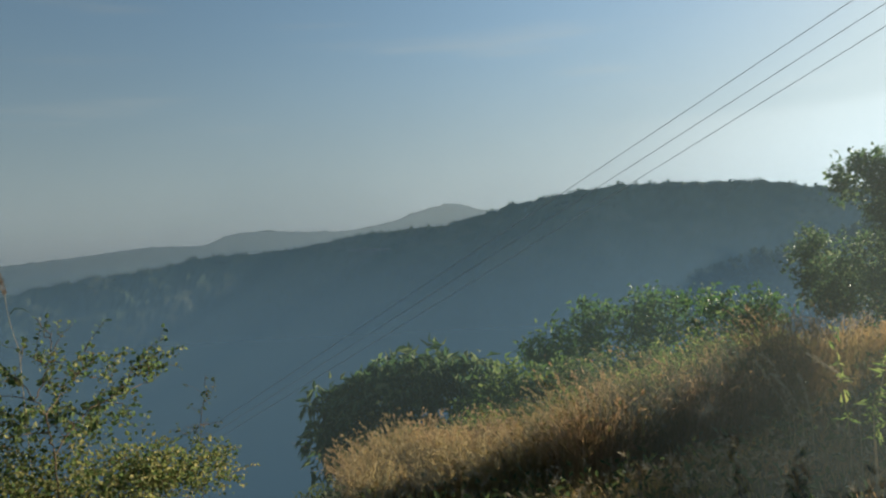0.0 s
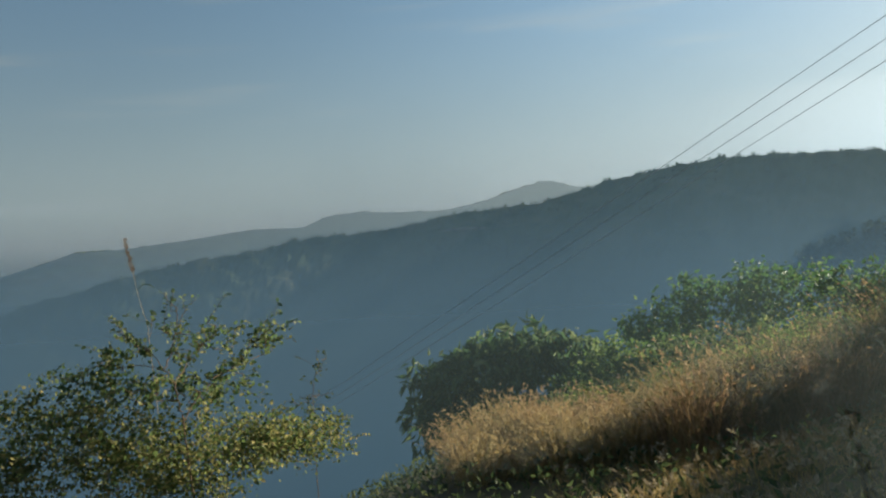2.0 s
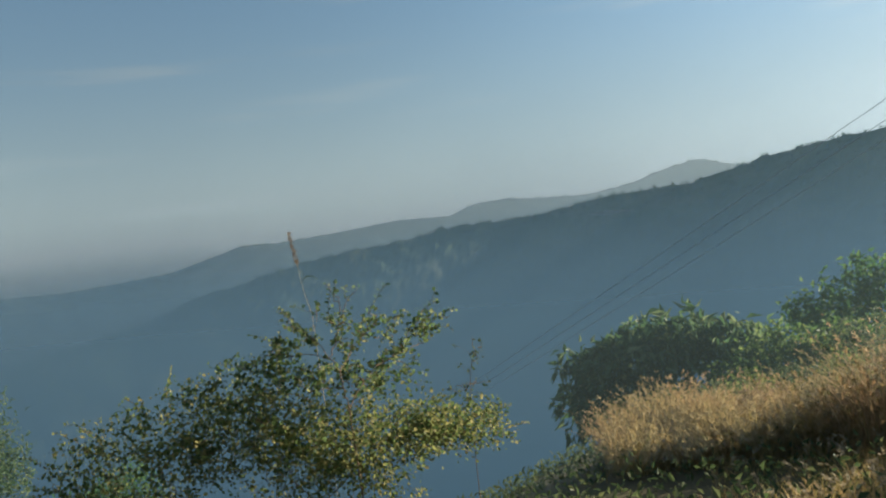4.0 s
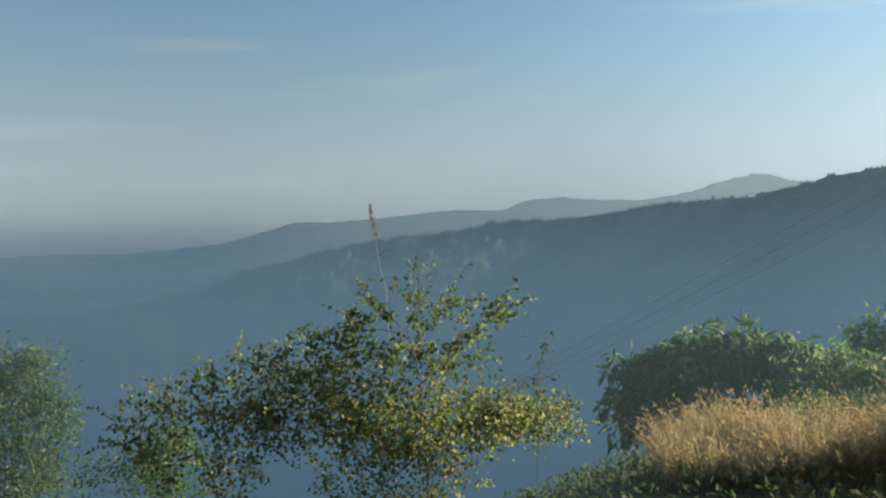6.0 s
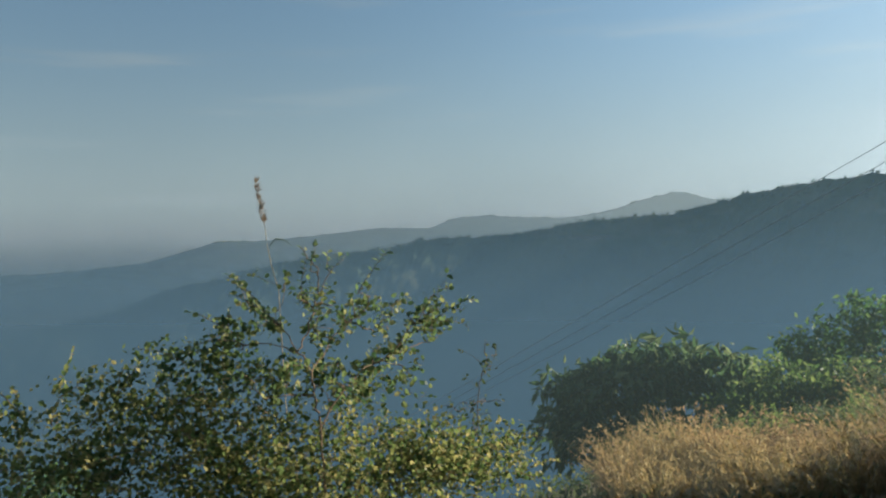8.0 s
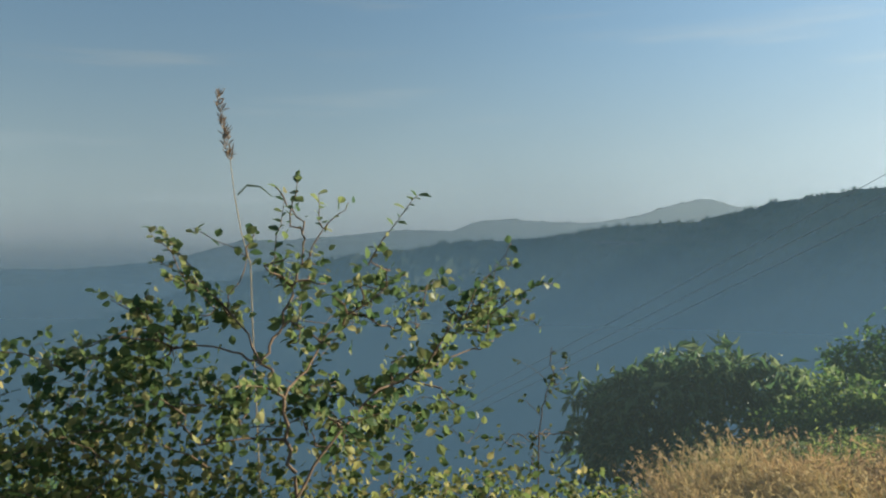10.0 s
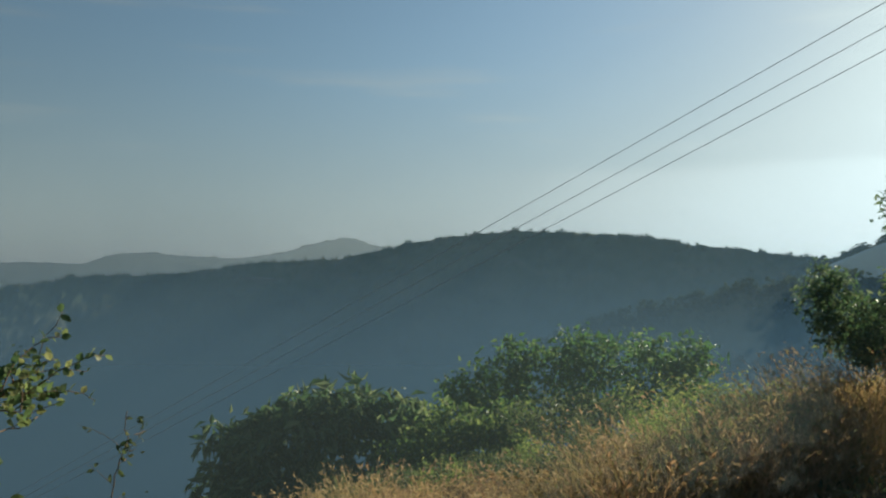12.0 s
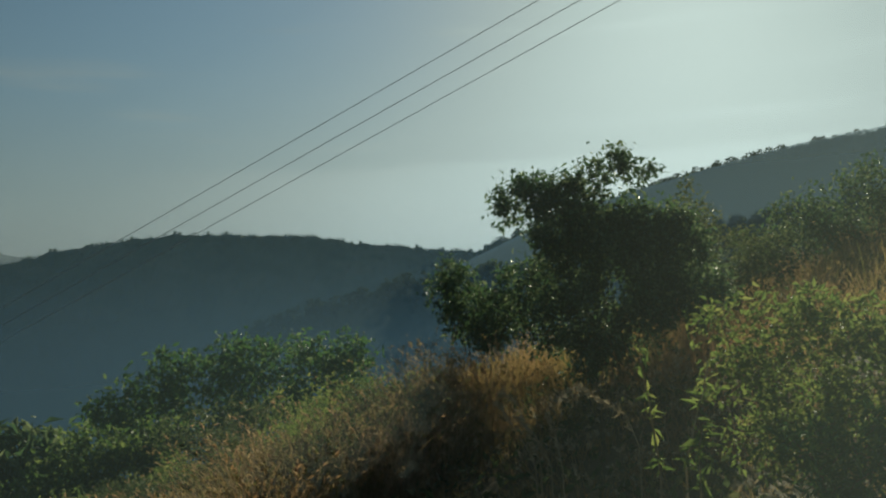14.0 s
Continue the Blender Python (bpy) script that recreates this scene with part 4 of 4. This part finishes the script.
near_bush("bush", "airy thorny bush with small round leaves and bare branches", b,
          [([(b[0], b[1], b[2] - 0.1), (-1.94, 3.98, -0.1), (-1.95, 3.95, 0.40), (-1.98, 3.98, 0.64)], 0.017),
           ([(-1.98, 3.98, 0.64), (-2.01, 4.0, 0.74), (-2.02, 4.01, 0.80), (-2.08, 4.02, 0.87), (-2.07, 4.08, 0.93), (-2.07, 4.14, 1.01), (-2.07, 4.19, 1.08), (-2.07, 4.22, 1.14), (-2.11, 4.23, 1.21), (-2.16, 4.23, 1.27)], 0.010),
           ([(-2.07, 4.19, 1.08), (-2.04, 4.24, 1.16), (-1.99, 4.29, 1.23)], 0.005),
           ([(-2.02, 4.01, 0.80), (-2.02, 4.11, 0.84), (-2.01, 4.22, 0.91), (-1.98, 4.35, 0.97)], 0.007),
           ([(-1.96, 3.96, 0.60), (-1.93, 4.04, 0.70), (-1.89, 4.22, 0.78), (-1.85, 4.45, 0.80), (-1.80, 4.67, 0.82), (-1.75, 4.80, 0.84)], 0.008),
           ([(-1.85, 4.45, 0.80), (-1.84, 4.61, 0.89), (-1.80, 4.72, 0.92), (-1.76, 4.82, 0.99), (-1.75, 4.84, 1.06), (-1.71, 4.87, 1.13)], 0.005),
           ([(-2.08, 4.02, 0.87), (-2.18, 4.02, 0.90), (-2.32, 4.04, 0.90), (-2.42, 4.03, 0.93)], 0.007),
           ([(-2.32, 4.04, 0.90), (-2.41, 4.04, 0.97), (-2.49, 4.04, 1.00)], 0.005),
           ([(-2.08, 4.02, 0.87), (-2.19, 4.07, 0.98), (-2.27, 4.08, 1.04), (-2.36, 4.07, 1.05)], 0.006),
           ([(-2.19, 4.07, 0.98), (-2.21, 4.17, 1.10), (-2.34, 4.15, 1.17)], 0.004)],
          [((-2.07, 4.23, 1.02), (0.24, 0.19, 0.17)), ((-2.37, 4.12, 0.97), (0.20, 0.16, 0.13)), ((-1.88, 4.5, 0.92), (0.20, 0.24, 0.14)), ((-2.24, 4.15, 0.77), (0.37, 0.22, 0.18)), ((-1.92, 4.4, 0.68), (0.3, 0.27, 0.17)), ((-2.56, 4.05, 0.80), (0.19, 0.17, 0.14)), ((-1.78, 4.75, 0.95), (0.12, 0.12, 0.14)), ((-2.27, 4.0, 0.76), (0.2, 0.15, 0.1)), ((-2.42, 4.02, 0.86), (0.14, 0.1, 0.1)), ((-1.9, 4.38, 0.70), (0.17, 0.14, 0.08))],
          250, 10, 0.027, BUSH_LEAF, 31, single=300, shoots=38)
b = (-2.2, 4.15, gz(-2.2, 4.15))
near_bush("bush", "dense olive bush tangled with dry yellow twigs", b,
          [([(b[0], b[1], b[2] - 0.1), (-2.2, 4.1, -0.3), (-2.25, 4.05, 0.05)], 0.014), ([(-2.25, 4.05, 0.05), (-2.5, 3.98, 0.3), (-2.6, 3.95, 0.5)], 0.008), ([(-2.25, 4.05, 0.05), (-2.0, 4.2, 0.25), (-1.8, 4.5, 0.35)], 0.008)],
          [((-2.54, 3.98, 0.58), (0.36, 0.3, 0.24)), ((-2.11, 4.15, 0.46), (0.42, 0.3, 0.22)), ((-1.76, 4.58, 0.34), (0.32, 0.28, 0.18)), ((-1.52, 4.95, 0.26), (0.22, 0.2, 0.15)), ((-2.2, 4.1, 0.15), (0.6, 0.3, 0.3)), ((-2.28, 3.96, 0.42), (0.55, 0.3, 0.18)), ((-1.80, 4.45, 0.36), (0.34, 0.25, 0.16)), ((-2.0, 4.1, 0.30), (0.5, 0.3, 0.14)), ((-1.65, 4.7, 0.28), (0.35, 0.28, 0.14))],
          900, 14, 0.023, LOW_LEAF, 32, spread=0.035, shoots=50)
b = (-3.0, 3.85, gz(-3.0, 3.85))
near_bush("bush", "low leafy green bush on the edge of the slope", b,
          [([(b[0], b[1], b[2] - 0.1), (-3.0, 3.8, -0.6), (-3.0, 3.75, -0.1)], 0.014), ([(-3.0, 3.75, -0.1), (-2.9, 3.8, 0.3)], 0.008), ([(-3.0, 3.75, -0.1), (-3.2, 3.7, 0.3)], 0.008)],
          [((-2.89, 3.82, 0.60), (0.3, 0.24, 0.22)), ((-3.17, 3.68, 0.52), (0.28, 0.22, 0.19)), ((-3.43, 3.6, 0.40), (0.18, 0.15, 0.15)), ((-2.82, 3.88, 0.74), (0.16, 0.15, 0.12)), ((-3.1, 3.7, 0.2), (0.4, 0.25, 0.28)), ((-2.76, 3.75, 0.42), (0.4, 0.25, 0.18)), ((-3.4, 3.6, 0.2), (0.2, 0.2, 0.18))],
          360, 13, 0.024, LOW_LEAF, 36, spread=0.035, shoots=60)
b = (-1.76, 5.65, gz(-1.76, 5.65))
near_bush("sapling", "thin bare sapling with a few dry brown leaves", b,
          [([(b[0], b[1], b[2] - 0.1), (-1.79, 5.64, -0.4), (-1.77, 5.65, 0.38), (-1.75, 5.65, 0.51), (-1.72, 5.66, 0.62), (-1.72, 5.66, 0.72)], 0.008),
           ([(-1.75, 5.65, 0.51), (-1.67, 5.67, 0.62), (-1.65, 5.67, 0.70)], 0.003), ([(-1.76, 5.65, 0.44), (-1.82, 5.64, 0.50), (-1.86, 5.64, 0.53)], 0.003), ([(-1.73, 5.66, 0.57), (-1.80, 5.65, 0.64), (-1.89, 5.63, 0.68)], 0.003)],
          [((-1.72, 5.66, 0.6), (0.12, 0.1, 0.12)), ((-1.8, 5.64, 0.3), (0.2, 0.15, 0.15))], 26, 4, 0.03, OLIVE_LEAF, 37, width=0.55, droop=0.5, category="sapling")

# ---- tall grass stalk with its plume ----
b = (-2.42, 4.64, gz(-2.42, 4.64))
stalk = thing("grass_stalk", b, "tall pale grass stalk with a feathery brown plume", "grass stalk")
t = Tubes(6)
t.add([(b[0], b[1], b[2] - 0.05), (-2.43, 4.63, 0.2), (-2.455, 4.62, 0.9), (-2.46, 4.62, 1.07), (-2.48, 4.60, 1.17), (-2.50, 4.60, 1.27), (-2.51, 4.59, 1.39)], 0.0022, 0.0012)
mesh_object("stem", t.v, t.f, STRAW, stalk, smooth=True)
rng = np.random.default_rng(51)
n = 120
u = rng.random(n)
axis = np.array([(-2.51, 4.59, 1.38)]) + u[:, None] * np.array([(-0.03, -0.02, 0.20)])
an = rng.random(n) * 2 * math.pi
rad = 0.006 * (1 - 0.5 * u)
at = axis + np.stack([np.cos(an) * rad, np.sin(an) * rad, np.zeros(n)], 1)
al = np.stack([np.cos(an) * 0.4, np.sin(an) * 0.4, 0.9 + 0 * an], 1) + rng.normal(size=(n, 3)) * 0.25
ln = 0.018 + 0.016 * rng.random(n)
v, f = leaf_cloud(at, al, ln, ln * 0.14, PLAIN_LEAF, rng)
mesh_object("plume", v, f, PLUME, stalk, "feathery brown plume")
arc = [np.array(p) for p in [(-2.495, 4.60, 1.23), (-2.49, 4.60, 1.28), (-2.47, 4.62, 1.31), (-2.43, 4.63, 1.305), (-2.40, 4.65, 1.275)]]
v, f = [], []
for i, p in enumerate(arc):
    wdt = 0.006 * (1 - 0.85 * i / 4)
    v += [p + np.array([0, 0, wdt]), p - np.array([0, 0.003, wdt])]
    if i:
        f.append((2 * i - 2, 2 * i - 1, 2 * i + 1, 2 * i))
mesh_object("blade", v, f, OLIVE_LEAF, stalk, "drooping green blade")
settle(stalk)


# ---- weeds at the edge of the shade ----
def weed_stalk(label, pts, r, leaves, leaf_len, mat, seed, seed_head=False):
    rng = np.random.default_rng(seed)
    x, y = pts[0][0], pts[0][1]
    base = (x, y, gz(x, y))
    ob = thing("weed", base, label, "weed", "weeds by the shade")
    t = Tubes(5)
    P = [(x, y, base[2] - 0.05)] + pts
    t.add(P, r, r * 0.4)
    stem = mesh_object("stem", t.v, t.f, STRAW, ob, smooth=True)
    arr = np.array(pts)
    u = rng.random(leaves) ** (0.5 if seed_head else 1.0) * (len(pts) - 1.001)
    i0 = u.astype(int)
    at = arr[i0] + (arr[i0 + 1] - arr[i0]) * (u - i0)[:, None]
    td = arr[-1] - arr[-2]
    al = rng.normal(size=(leaves, 3)) * (0.35 if seed_head else 0.9) + (td / np.linalg.norm(td) if seed_head else np.array([0, 0, -0.2]))
    ln = leaf_len * (0.5 + rng.random(leaves))
    v, f = leaf_cloud(at, al, ln, ln * (0.25 if seed_head else 0.28), LONG_LEAF, rng)
    mesh_object("seed_head" if seed_head else "leaves", v, f, mat, stem)["kind"] = "stuff"
    settle(ob)
    return ob


weed_stalk("tall pale weed with withered leaves along its stem", [(2.83, 5.78, 0.09), (2.82, 5.78, 0.17), (2.80, 5.79, 0.34), (2.80, 5.80, 0.44), (2.78, 5.82, 0.62), (2.77, 5.83, 0.79)], 0.007, 40, 0.075, YELLOW_LEAF, 61)
weed_stalk("tall leafy weed with yellowing leaves", [(2.98, 5.73, 0.07), (2.99, 5.72, 0.15), (3.04, 5.67, 0.42), (3.06, 5.64, 0.51), (3.08, 5.62, 0.68)], 0.007, 44, 0.075, YELLOW_LEAF, 62)
weed_stalk("pale weed with narrow drooping leaves", [(2.90, 5.56, 0.01), (2.88, 5.54, 0.23), (2.90, 5.51, 0.37)], 0.006, 40, 0.09, YELLOW_LEAF, 68)
weed_stalk("leaning dry grass stalk with a pale seed head", [(3.16, 6.28, 0.09), (3.11, 6.32, 0.28), (3.02, 6.40, 0.36), (2.91, 6.50, 0.46)], 0.005, 70, 0.05, STRAW, 63, True)
for k, pts in enumerate(([(2.96, 7.11, -0.17), (2.94, 7.13, -0.07), (2.83, 7.20, 0.16), (2.76, 7.26, 0.30)], [(3.05, 7.05, -0.17), (3.02, 7.07, -0.05), (2.94, 7.12, 0.11), (2.87, 7.18, 0.19)], [(2.99, 7.09, -0.17), (2.97, 7.10, -0.05), (2.88, 7.16, 0.28), (2.79, 7.23, 0.38)], [(3.11, 7.00, -0.17), (3.08, 7.02, 0.05), (3.04, 7.05, 0.19)])):
    weed_stalk("slender straw-coloured grass stalk with a narrow seed head", pts, 0.005, 80, 0.045, STRAW, 64 + k, True)

# ---- a pale stone on the hillside ----
bm = bmesh.new()
bmesh.ops.create_icosphere(bm, subdivisions=2, radius=0.14)
for vert in bm.verts:
    vert.co = Vector((vert.co.x * 1.5, vert.co.y, vert.co.z * 0.55)) * (1 + 0.25 * noise.noise(vert.co * 9))
me = bpy.data.meshes.new("stone")
bm.to_mesh(me)
bm.free()
me.materials.append(STONE)
st = new("stone", me)
st.location = (11.43, 9.82, gz(11.43, 9.82) + 0.4)
tagged(st, "pale weathered stone lying in dry grass", "stone")
st.location.z = gz(11.43, 9.82) + 0.04
